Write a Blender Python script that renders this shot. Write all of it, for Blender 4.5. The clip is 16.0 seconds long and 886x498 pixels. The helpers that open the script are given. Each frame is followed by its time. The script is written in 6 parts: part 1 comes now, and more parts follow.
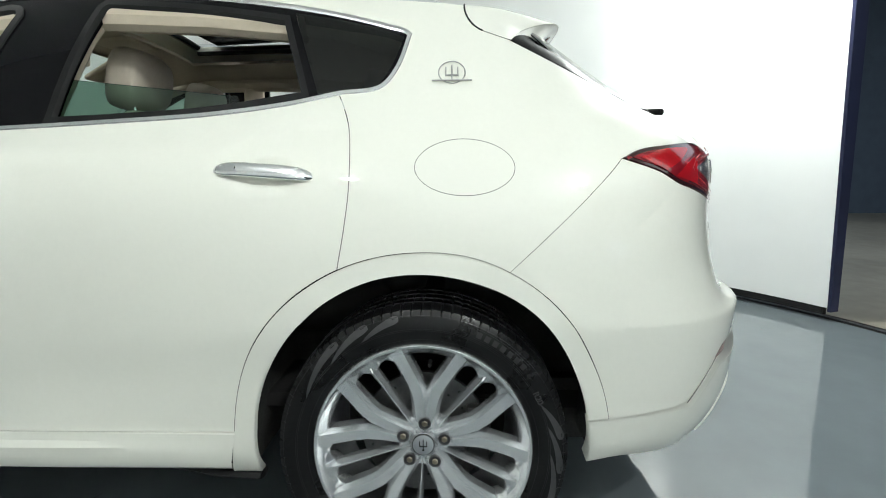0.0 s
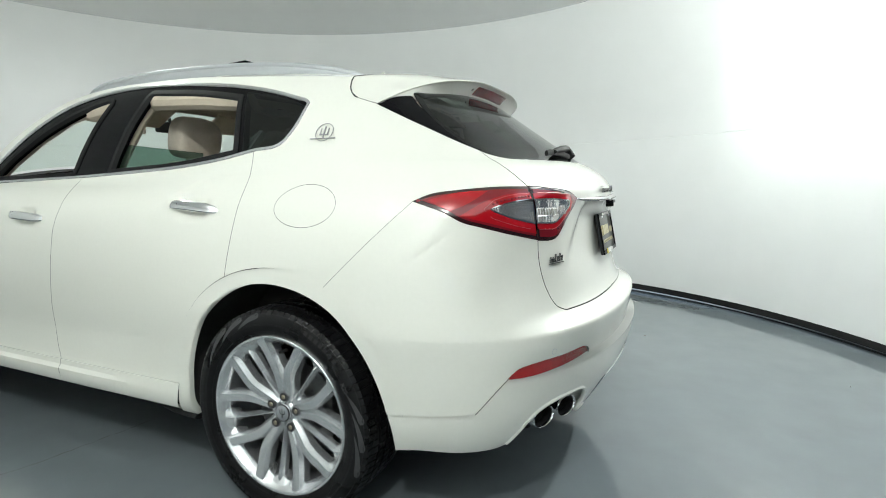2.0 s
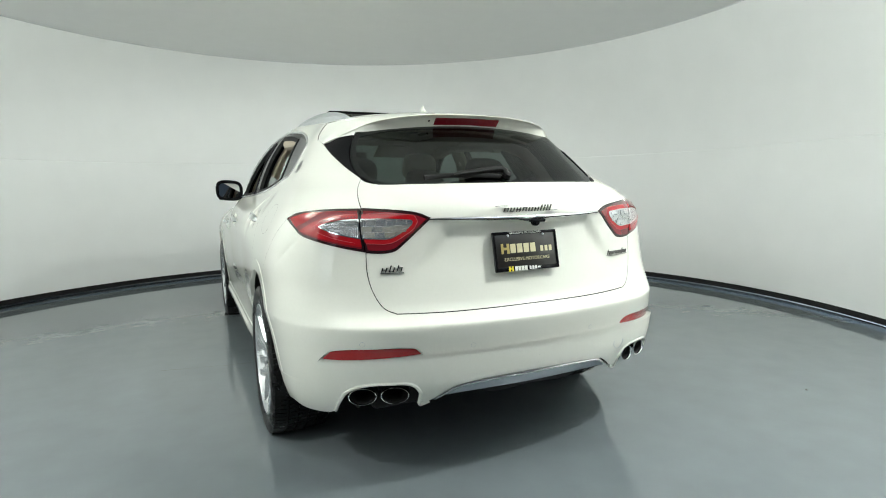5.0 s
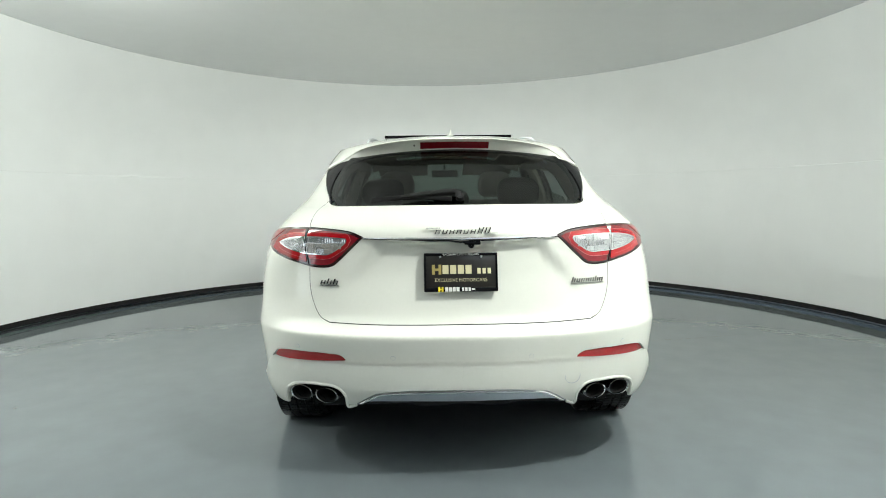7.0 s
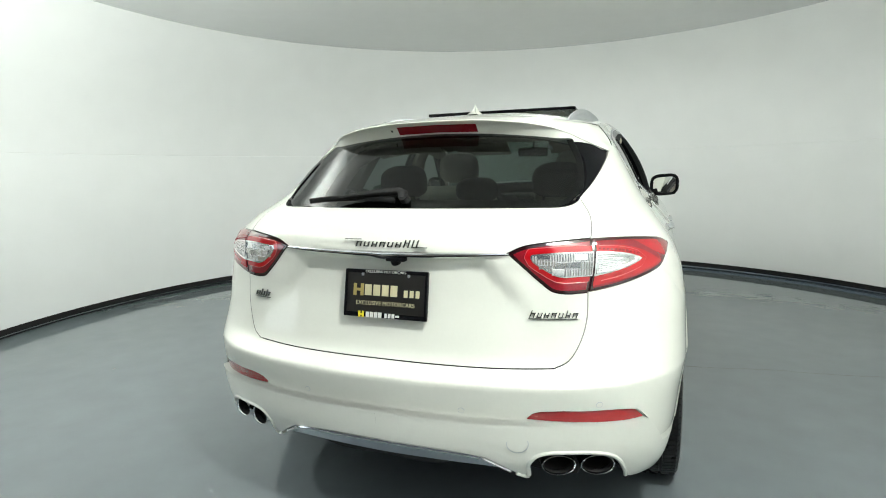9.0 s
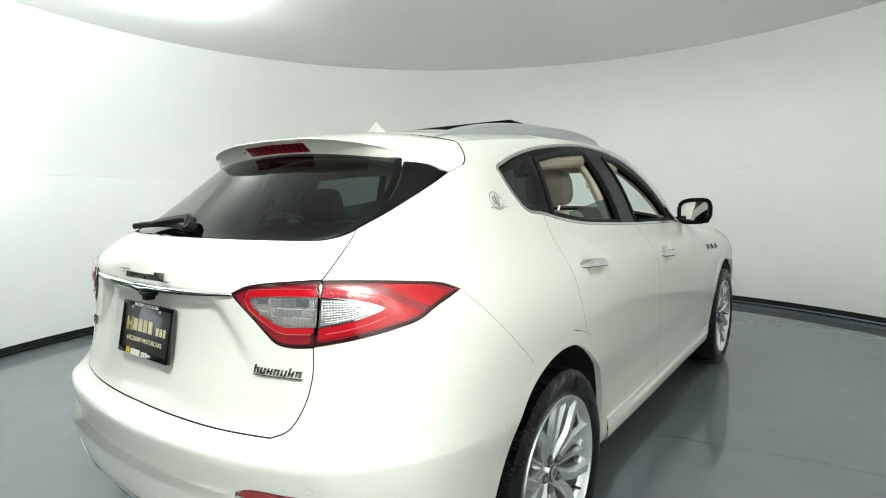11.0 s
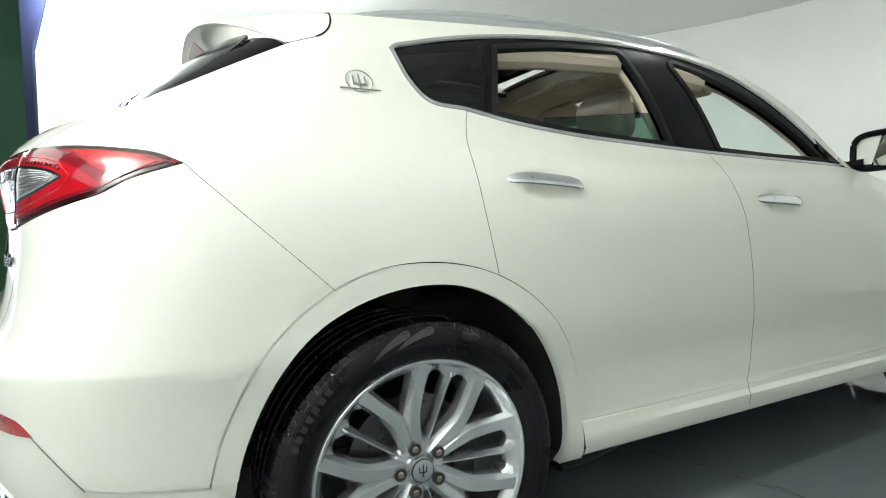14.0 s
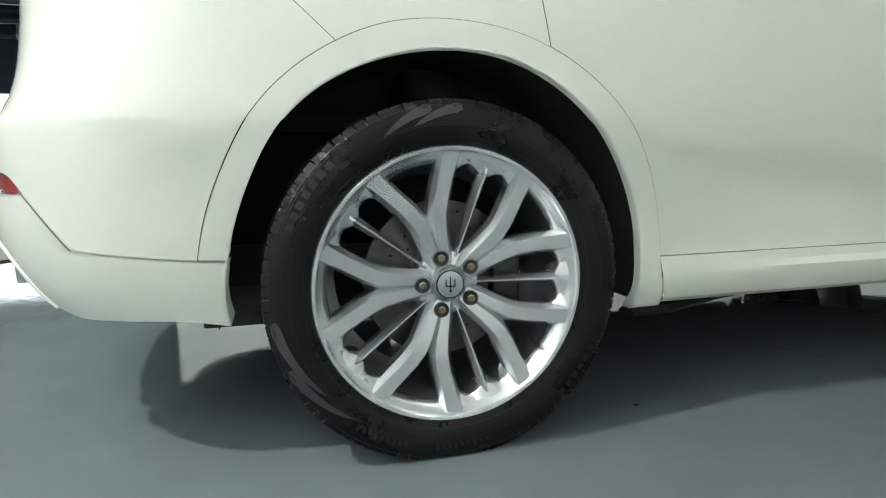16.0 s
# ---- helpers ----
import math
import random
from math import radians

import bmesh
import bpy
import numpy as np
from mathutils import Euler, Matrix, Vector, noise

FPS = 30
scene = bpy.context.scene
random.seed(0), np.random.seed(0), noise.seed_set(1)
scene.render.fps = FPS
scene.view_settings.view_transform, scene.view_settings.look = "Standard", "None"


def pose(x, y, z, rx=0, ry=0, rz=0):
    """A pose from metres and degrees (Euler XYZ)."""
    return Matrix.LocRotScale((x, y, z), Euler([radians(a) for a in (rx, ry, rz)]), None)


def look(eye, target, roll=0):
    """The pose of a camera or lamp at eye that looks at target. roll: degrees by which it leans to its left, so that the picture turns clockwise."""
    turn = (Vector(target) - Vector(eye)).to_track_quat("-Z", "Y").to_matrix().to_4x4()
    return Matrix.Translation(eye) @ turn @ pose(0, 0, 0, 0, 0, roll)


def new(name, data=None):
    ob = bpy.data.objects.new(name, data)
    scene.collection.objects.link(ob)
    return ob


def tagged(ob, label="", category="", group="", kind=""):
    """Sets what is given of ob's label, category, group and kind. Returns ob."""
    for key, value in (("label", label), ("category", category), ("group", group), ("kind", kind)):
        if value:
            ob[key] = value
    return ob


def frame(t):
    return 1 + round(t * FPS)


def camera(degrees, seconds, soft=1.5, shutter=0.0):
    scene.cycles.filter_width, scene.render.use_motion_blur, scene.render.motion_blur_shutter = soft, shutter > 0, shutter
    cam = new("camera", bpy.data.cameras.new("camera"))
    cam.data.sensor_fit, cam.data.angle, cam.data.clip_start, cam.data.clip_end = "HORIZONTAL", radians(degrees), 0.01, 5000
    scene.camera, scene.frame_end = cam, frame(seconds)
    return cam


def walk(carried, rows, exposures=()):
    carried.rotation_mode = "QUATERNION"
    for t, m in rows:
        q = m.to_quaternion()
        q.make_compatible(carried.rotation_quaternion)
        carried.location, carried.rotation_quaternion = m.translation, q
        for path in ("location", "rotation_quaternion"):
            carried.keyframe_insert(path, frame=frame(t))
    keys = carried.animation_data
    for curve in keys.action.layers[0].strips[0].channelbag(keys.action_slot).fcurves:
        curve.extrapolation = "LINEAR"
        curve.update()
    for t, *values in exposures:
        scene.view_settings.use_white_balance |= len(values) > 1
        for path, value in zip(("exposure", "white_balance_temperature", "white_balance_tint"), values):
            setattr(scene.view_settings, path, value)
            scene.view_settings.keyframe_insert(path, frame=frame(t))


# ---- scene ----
EXPOSURES = [(0.0, .06, 6400, 11), (1.5, .13, 6400, 11), (3.5, .17, 6450, 10), (7.0, .24, 6550, 9), (9.0, .17, 6550, 9), (13.0, .24, 6550, 10), (14.5, .32, 6500, 10), (16.0, .42, 6450, 9)]
cam = camera(77.93, 16.0, 1.0)
# seconds, eye (m), yaw, pitch, roll (degrees)
PATH = [
    (0, -2.305, -0.098, 1.087, -88.18, -8.45, -0.34),
    (0.5, -2.428, -0.326, 1.138, -83.57, -5.84, -0.25),
    (1, -2.487, -0.650, 1.145, -78.09, -5.57, -0.33),
    (1.5, -2.506, -1.010, 1.203, -71.57, -7.02, -0.43),
    (2, -2.381, -1.287, 1.161, -65.00, -6.85, -0.24),
    (2.5, -2.308, -1.595, 1.167, -56.68, -6.88, -0.23),
    (3, -2.145, -1.875, 1.192, -49.42, -8.02, -0.24),
    (3.5, -2.019, -2.144, 1.197, -43.19, -8.02, -0.30),
    (4, -1.854, -2.430, 1.227, -37.61, -7.48, -0.17),
    (6.3, -0.534, -3.219, 1.234, -8.82, -5.32, -1.00),
    (6.5, -0.443, -3.250, 1.247, -6.64, -5.22, -0.64),
    (7, -0.123, -3.272, 1.264, -1.16, -5.07, -0.64),
    (7.5, 0.148, -3.198, 1.254, 3.85, -5.16, -0.66),
    (8, 0.356, -3.030, 1.326, 9.72, -6.80, -0.80),
    (8.5, 0.613, -2.824, 1.372, 15.23, -7.88, -0.94),
    (9, 0.846, -2.603, 1.379, 20.71, -8.24, -1.15),
    (9.5, 1.026, -2.345, 1.367, 24.35, -8.78, -1.02),
    (10, 1.247, -2.107, 1.402, 27.03, -10.85, -1.21),
    (10.2, 1.364, -2.028, 1.369, 28.89, -9.11, -1.07),
    (12.3, 2.250, -1.198, 1.375, 48.12, -5.46, -0.75),
    (12.5, 2.306, -1.102, 1.365, 49.92, -5.47, -0.59),
    (13, 2.362, -0.879, 1.277, 52.11, -5.37, -0.41),
    (13.5, 2.262, -0.716, 1.130, 55.88, -4.74, -0.70),
    (14, 2.150, -0.547, 0.995, 62.86, -3.66, -0.90),
    (14.5, 2.107, -0.433, 0.803, 69.46, -4.04, -0.82),
    (15, 2.089, -0.348, 0.667, 72.25, -4.81, -0.84),
    (15.5, 2.054, -0.320, 0.625, 73.04, -7.09, -0.71),
    (16, 2.032, -0.304, 0.597, 74.94, -8.03, -0.83),
]
walk(cam, [(t, pose(x, y, z, 0, 0, yaw) @ pose(0, 0, 0, 90 + pitch, 0, 0) @ pose(0, 0, 0, 0, 0, roll)) for t, x, y, z, yaw, pitch, roll in PATH], EXPOSURES)
# ---- light: lamps under the canopy, added fill there and in the hall, daylight from the hall's far door ----
world = bpy.data.worlds.new("hall_air")
scene.world = world
world.use_nodes = True
world.node_tree.nodes["Background"].inputs[0].default_value = (.55, .7, .8, 1)
world.node_tree.nodes["Background"].inputs[1].default_value = .03


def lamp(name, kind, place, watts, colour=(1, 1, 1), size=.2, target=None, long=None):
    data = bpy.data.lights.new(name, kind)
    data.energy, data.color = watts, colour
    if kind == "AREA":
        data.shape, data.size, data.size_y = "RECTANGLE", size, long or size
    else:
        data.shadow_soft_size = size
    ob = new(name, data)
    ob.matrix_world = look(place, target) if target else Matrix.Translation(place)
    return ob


LAMP = (.945, 1.0, .955)
# first two stand near the mouth's corners; the third is added wall fill
for place, watts in (((1.45, -2.08, 2.84), 188), ((-3.02, -1.32, 2.82), 112), ((-2.55, .6, 2.72), 42)):
    lamp("canopy_lamp_and_fill", "POINT", place, watts, LAMP, .035)
# unseen wide spot added further in to fill the far walls and floor
for place, watts in (((0, 2.7, 2.90), 68),):
    down = lamp("canopy_fill", "SPOT", place, watts, LAMP, .04, (place[0], place[1] + .25, 0))
    down.data.spot_size, down.data.spot_blend = radians(172), .35
# floodlights on the canopy that wash the wall near both of its ends, each with a narrow core
for place, goal, watts, cone in (((2.02, -1.02, 2.93), (2.74, -1.90, 2.06), 56, 58), ((2.02, -1.02, 2.93), (2.74, -1.90, 1.98), 420, 27), ((-3.02, .28, 2.93), (-4.02, -.46, 2.20), 55, 62), ((-3.02, .28, 2.93), (-4.02, -.46, 2.30), 190, 27)):
    wash = lamp("canopy_spot", "SPOT", place, watts, LAMP, .05, goal)
    wash.data.spot_size, wash.data.spot_blend = radians(cone), 1.0
# unseen area lights added to brighten the hall and the floor beyond the wall
lamp("hall_fill", "AREA", (3.0, -7.0, 5.4), 90, (.8, .9, 1), 5, (3.0, -7.0, 0), 6)
lamp("hall_fill", "AREA", (-4.5, -6.0, 5.4), 120, (.9, 1, .95), 5, (-4.5, -6.0, 0), 6)
lamp("hall_fill", "AREA", (1.0, 7.6, 5.2), 160, (.68, .84, 1), 1.2, (1.0, 7.6, 0), 4.0)
lamp("hall_fill", "AREA", (7.2, 2.0, 5.2), 650, (.68, .84, 1), 1.2, (7.2, 2.0, 0), 4.0)
lamp("hall_fill", "AREA", (-6.2, 4.0, 5.2), 60, (.8, .9, 1), 1.0, (-6.2, 4.0, 0), 2.0)
# ---- materials ----
def material(name, colour, rough=.5, metal=0.0, coat=0.0, grain=0.0, grain_size=40.0, bump=0.0, bump_size=200.0, rough_var=0.0, spec=.5, spread=None):
    m = bpy.data.materials.new(name)
    m.use_nodes = True
    nt = m.node_tree
    b = nt.nodes["Principled BSDF"]
    b.inputs["Base Color"].default_value = (*colour, 1)
    b.inputs["Roughness"].default_value = rough
    b.inputs["Metallic"].default_value = metal
    b.inputs["Coat Weight"].default_value = coat
    b.inputs["Coat Roughness"].default_value = .03
    b.inputs["Specular IOR Level"].default_value = spec
    co = nt.nodes.new("ShaderNodeTexCoord")
    if grain:
        big, fine = nt.nodes.new("ShaderNodeTexNoise"), nt.nodes.new("ShaderNodeTexNoise")
        for n, s, d in ((big, grain_size * .08, 4), (fine, grain_size, 6)):
            n.inputs["Scale"].default_value, n.inputs["Detail"].default_value = s, d
            nt.links.new(co.outputs["Object"], n.inputs["Vector"])
        mix = nt.nodes.new("ShaderNodeMix")
        mix.inputs[0].default_value = .5
        nt.links.new(big.outputs["Fac"], mix.inputs[2])
        nt.links.new(fine.outputs["Fac"], mix.inputs[3])
        ramp = nt.nodes.new("ShaderNodeValToRGB")
        ramp.color_ramp.elements[0].position, ramp.color_ramp.elements[1].position = .3, .7
        ramp.color_ramp.elements[0].color = (*[c * (1 - grain) for c in (spread or colour)], 1)
        ramp.color_ramp.elements[1].color = (*[min(1, c * (1 + grain * .6)) for c in colour], 1)
        nt.links.new(mix.outputs[0], ramp.inputs["Fac"])
        nt.links.new(ramp.outputs["Color"], b.inputs["Base Color"])
        if rough_var:
            mr = nt.nodes.new("ShaderNodeMapRange")
            mr.inputs["From Min"].default_value, mr.inputs["From Max"].default_value = .35, .65
            mr.inputs["To Min"].default_value, mr.inputs["To Max"].default_value = max(0, rough - rough_var), rough + rough_var
            nt.links.new(big.outputs["Fac"], mr.inputs["Value"])
            nt.links.new(mr.outputs["Result"], b.inputs["Roughness"])
    if bump:
        n, bp = nt.nodes.new("ShaderNodeTexNoise"), nt.nodes.new("ShaderNodeBump")
        n.inputs["Scale"].default_value, n.inputs["Detail"].default_value = bump_size, 5
        bp.inputs["Strength"].default_value, bp.inputs["Distance"].default_value = bump, .002
        nt.links.new(co.outputs["Object"], n.inputs["Vector"])
        nt.links.new(n.outputs["Fac"], bp.inputs["Height"])
        nt.links.new(bp.outputs["Normal"], b.inputs["Normal"])
    return m


def glass(name, tint, gloss=1.0, rough=.02):
    """Tinted sheet glass: what passes is tinted once, and the surface mirrors by its angle."""
    m = bpy.data.materials.new(name)
    m.use_nodes = True
    nt = m.node_tree
    out = nt.nodes["Material Output"]
    nt.nodes.remove(nt.nodes["Principled BSDF"])
    t, g, f, mix = nt.nodes.new("ShaderNodeBsdfTransparent"), nt.nodes.new("ShaderNodeBsdfGlossy"), nt.nodes.new("ShaderNodeLayerWeight"), nt.nodes.new("ShaderNodeMixShader")
    t.inputs["Color"].default_value = (*tint, 1)
    g.inputs["Roughness"].default_value, g.inputs["Color"].default_value = rough, (gloss, gloss, gloss, 1)
    f.inputs["Blend"].default_value = .5
    power, scale = nt.nodes.new("ShaderNodeMath"), nt.nodes.new("ShaderNodeMath")
    power.operation, power.inputs[1].default_value = "POWER", 5
    scale.operation, scale.inputs[1].default_value, scale.inputs[2].default_value = "MULTIPLY_ADD", .92, .045
    nt.links.new(f.outputs["Facing"], power.inputs[0])
    nt.links.new(power.outputs[0], scale.inputs[0])
    nt.links.new(scale.outputs[0], mix.inputs[0])
    nt.links.new(t.outputs[0], mix.inputs[1])
    nt.links.new(g.outputs[0], mix.inputs[2])
    nt.links.new(mix.outputs[0], out.inputs["Surface"])
    return m


PAINT = material("pearl_white_paint", (.80, .80, .73), .5, 0, 1.0, .02, 900, spec=.15)
BLACK_GLOSS = material("gloss_black_trim", (.005, .005, .006), .18, 0, 0, spec=.1)
BLACK_MATT = material("black_plastic", (.009, .009, .0095), .6, 0, 0, .25, 60, .15, 600, spec=.2)
BLACK_DEEP = material("cavity_black", (.006, .006, .006), .9, 0, 0, .2, 30)
# grey put on the panels' white edges for the shade in the gaps
SEAM_SHADE = material("panel_seam_shade", (.20, .20, .185), .8, 0, 0, .2, 60)
LINER = material("arch_liner_felt", (.050, .050, .048), .95, 0, 0, .3, 120, .4, 900, spec=.1)
RUBBER = material("tyre_rubber", (.0066, .0066, .0070), .31, 0, 0, .25, 90, .12, 700, .10, spec=.22)
RUBBER_SHINE = material("tyre_smooth_mark", (.040, .040, .042), .30, 0, 0, .3, 90, spec=.5)
RUBBER_TEXT = material("tyre_raised_text", (.010, .010, .0105), .34, 0, 0, .2, 50, spec=.4)
ALLOY = material("silver_alloy_paint", (.70, .715, .73), .24, .80, .3, .04, 900)
# darker alloy copy: the barrel's shade behind the spokes, put into its colour
ALLOY_SHADE = material("alloy_barrel_shade", (.16, .165, .17), .42, .7, 0, .15, 60)
STICKER = material("pale_sticker", (.85, .87, .86), .6, 0, 0, .05, 200)
CHROME = material("chrome", (.82, .83, .84), .07, 1.0)
GUARD_SILVER = material("guard_silver", (.40, .43, .48), .36, .85, 0, .05, 300)
SATIN = material("satin_silver", (.55, .57, .60), .30, .85, 0, .05, 300)
WELL_SHADE = material("nut_well_shade", (.05, .05, .052), .5, .5)
STEEL = material("brake_steel", (.14, .14, .14), .38, .9, 0, .3, 90)
NUT = material("lug_nut_bronze", (.30, .26, .20), .35, .9, 0, .2, 200)
CALIPER = material("black_caliper", (.015, .015, .015), .35, 0, .4)
RED_DARK = material("smoked_red_lens", (.20, .007, .014), .14, 0, 1.0, .06, 120)
RED_LENS = material("red_lens", (.38, .005, .010), .12, 0, 1.0, .08, 140)
RED_DEEP = material("lens_border", (.035, .004, .006), .12, 0, 1.0)
CLEAR_REFL = material("lamp_reflector", (.74, .74, .76), .16, .75, 1.0, .3, 60)
def ribbed(m, width=.011):
    """Fine upright ribs that run round the corner lamp."""
    nt = m.node_tree
    b = nt.nodes["Principled BSDF"]
    co, sp, ab, ad, mu, si, rp, bp = (nt.nodes.new("ShaderNode" + k) for k in ("TexCoord", "SeparateXYZ", "Math", "Math", "Math", "Math", "ValToRGB", "Bump"))
    ab.operation, ad.operation, mu.operation, si.operation = "ABSOLUTE", "ADD", "MULTIPLY", "SINE"
    mu.inputs[1].default_value = 2 * math.pi / width
    nt.links.new(co.outputs["Object"], sp.inputs[0])
    nt.links.new(sp.outputs["X"], ab.inputs[0])
    nt.links.new(ab.outputs[0], ad.inputs[0])
    nt.links.new(sp.outputs["Y"], ad.inputs[1])
    nt.links.new(ad.outputs[0], mu.inputs[0])
    nt.links.new(mu.outputs[0], si.inputs[0])
    bp.inputs["Strength"].default_value, bp.inputs["Distance"].default_value = .25, .002
    nt.links.new(si.outputs[0], bp.inputs["Height"])
    nt.links.new(bp.outputs["Normal"], b.inputs["Normal"])
    return m


ribbed(CLEAR_REFL)
GUIDE = material("pale_guide_line", (.66, .12, .13), .2, .2, 1.0)
LAMP_RIB = material("lamp_rib", (.75, .75, .76), .18, .9, 1.0)
REFLECTOR = material("red_reflector", (.40, .010, .014), .22, 0, 1.0, .15, 500, .3, 1500)
BRAKE_RED = material("brake_strip_red", (.20, .006, .012), .18, 0, .3, .3, 200)
BEIGE = material("beige_leather", (.72, .64, .54), .48, 0, 0, .08, 80, .2, 500, .08)
BEIGE_CLOTH = material("beige_headliner", (.60, .52, .41), .9, 0, 0, .08, 300, .3, 1500)
BEIGE_TRIM = material("beige_plastic", (.66, .57, .45), .55, 0, 0, .05, 100)
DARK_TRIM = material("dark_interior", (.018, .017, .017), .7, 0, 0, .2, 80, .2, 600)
GLASS_DARK = glass("privacy_glass", (.045, .06, .055), .9)
GLASS_REAR = glass("rear_privacy_glass", (.065, .088, .080), .85)
GLASS_GREEN = glass("green_tinted_glass", (.20, .33, .27), .9)
GLASS_CLEAR = glass("windscreen_glass", (.80, .88, .84), .9)
MIRROR = material("mirror_glass", (.9, .9, .9), .02, 1.0)
RAIL_GREY = material("satin_rail", (.50, .52, .54), .42, .45, 0, .04, 300)
TRIM_BRIGHT = material("bright_trim", (.74, .75, .76), .2, .95)
BADGE_GREY = material("badge_grey", (.42, .42, .42), .3, .9)
BADGE_DARK = material("dark_chrome", (.18, .18, .18), .25, 1.0)
PLATE_BLACK = material("plate_black", (.012, .011, .010), .3, 0, .4)
GOLD = material("plate_gold", (.42, .33, .12), .4, .3)
YELLOW = material("plate_yellow", (.75, .60, .03), .45)
PRINT_WHITE = material("plate_white", (.75, .75, .72), .5)
PRINT_TAN = material("plate_tan", (.55, .50, .32), .5)
# ---- the car's skin: one smooth surface over (u, z); u runs along the side (u = y) and round the tail (u < 0) and the nose ----
def smooth_curve(pts):
    """A monotone cubic through (x, y) control points, as a function of arrays."""
    px, py = np.array(pts, float).T
    h, d = np.diff(px), np.diff(py) / np.diff(px)
    m = np.zeros(len(px))
    m[0], m[-1] = d[0], d[-1]
    for k in range(1, len(px) - 1):
        if d[k - 1] * d[k] > 0:
            w1, w2 = 2 * h[k] + h[k - 1], h[k] + 2 * h[k - 1]
            m[k] = (w1 + w2) / (w1 / d[k - 1] + w2 / d[k])

    def at(x):
        x = np.clip(np.asarray(x, float), px[0], px[-1])
        k = np.clip(np.searchsorted(px, x) - 1, 0, len(h) - 1)
        t = (x - px[k]) / h[k]
        return (py[k] * (1 + 2 * t) * (1 - t) ** 2 + m[k] * h[k] * t * (1 - t) ** 2 + py[k + 1] * t * t * (3 - 2 * t) + m[k + 1] * h[k] * t * t * (t - 1))

    return at


def ease(a, b, x):
    t = np.clip((np.asarray(x, float) - a) / (b - a), 0, 1)
    return t * t * (3 - 2 * t)


WIDTH_DOOR = smooth_curve([(.20, .88), (.27, .95), (.33, .978), (.38, .971), (.395, .967), (.405, .9645), (.44, .962), (.52, .960), (.66, .975), (.82, .982), (.95, .983), (1.02, .975), (1.08, .955), (1.14, .91), (1.18, .866), (1.20, .85), (1.30, .815), (1.40, .775), (1.50, .72), (1.57, .67), (1.66, .58)])
WIDTH_TAIL = smooth_curve([(.20, .84), (.30, .93), (.44, .965), (.60, .984), (.684, .9975), (.694, .9990), (.704, .9986), (.78, .9950), (.88, .991), (.97, .978), (1.05, .955), (1.10, .93), (1.20, .86), (1.28, .803), (1.34, .768), (1.41, .73), (1.464, .70), (1.52, .662), (1.58, .61), (1.66, .52)])
WIDTH_NOSE = smooth_curve([(.20, .86), (.30, .94), (.44, .97), (.70, .99), (.86, .99), (.95, .965), (1.0, .93), (1.05, .88), (1.1, .82), (1.2, .77), (1.3, .73), (1.4, .69), (1.5, .65), (1.66, .56)])
TAIL_Y = smooth_curve([(.20, -.74), (.30, -.90), (.38, -.97), (.46, -1.005), (.52, -1.0135), (.56, -1.0165), (.58, -1.0185), (.61, -1.0240), (.65, -1.0325), (.691, -1.0375), (.699, -1.032), (.707, -1.016), (.735, -.972), (.76, -.958), (.85, -.937), (.95, -.926), (1.04, -.928), (1.09, -.935), (1.13, -.932), (1.18, -.905), (1.22, -.86), (1.25, -.80), (1.30, -.73), (1.40, -.585), (1.50, -.44), (1.56, -.35), (1.66, -.2)])
# the same without the ledge, for the corners where it fades out
TAIL_SOFT = smooth_curve([(.20, -.74), (.30, -.90), (.38, -.97), (.46, -1.005), (.56, -1.022), (.62, -1.024), (.68, -1.016), (.73, -.995), (.79, -.962), (.85, -.938), (.95, -.926), (1.66, -.926)])
TAIL_P = smooth_curve([(.2, 4.5), (.4, 5.5), (1.1, 5.5), (1.2, 4.6), (1.3, 3.3), (1.66, 3.1)])
NOSE_Y = smooth_curve([(.2, 3.85), (.45, 3.96), (.8, 3.93), (.95, 3.80), (1.1, 3.4), (1.66, 3.2)])
TAIL_LONG, NOSE_FROM, NOSE_LONG = 1.75, 2.9, 1.6
_PHI = np.unique(np.concatenate([np.geomspace(1e-9, .4, 120), np.linspace(.01, math.pi / 2, 160)]))


def side_width(y, z):
    a, b = ease(.95, .05, y), ease(1.75, 2.75, y)
    return WIDTH_DOOR(z) * (1 - a - b) + WIDTH_TAIL(z) * a + WIDTH_NOSE(z) * b


def _wrapped(w, long, p, s):
    """The point at the share s of the length of a quarter superellipse from (w, 0) to (0, long)."""
    c = np.concatenate([np.ones((len(w), 1)), np.tile(np.cos(_PHI), (len(w), 1))], 1)
    q = np.concatenate([np.zeros((len(w), 1)), np.sin(_PHI)[None] ** (2 / p[:, None])], 1)
    x, y = w[:, None] * c, long[:, None] * q
    arc = np.concatenate([np.zeros((len(w), 1)), np.cumsum(np.hypot(np.diff(x, axis=1), np.diff(y, axis=1)), 1)], 1)
    want = s * arc[:, -1]
    k = np.clip((arc < want[:, None]).sum(1) - 1, 0, x.shape[1] - 2)
    r = np.arange(len(w))
    t = (want - arc[r, k]) / np.maximum(arc[r, k + 1] - arc[r, k], 1e-12)
    return x[r, k] + t * (x[r, k + 1] - x[r, k]), y[r, k] + t * (y[r, k + 1] - y[r, k])


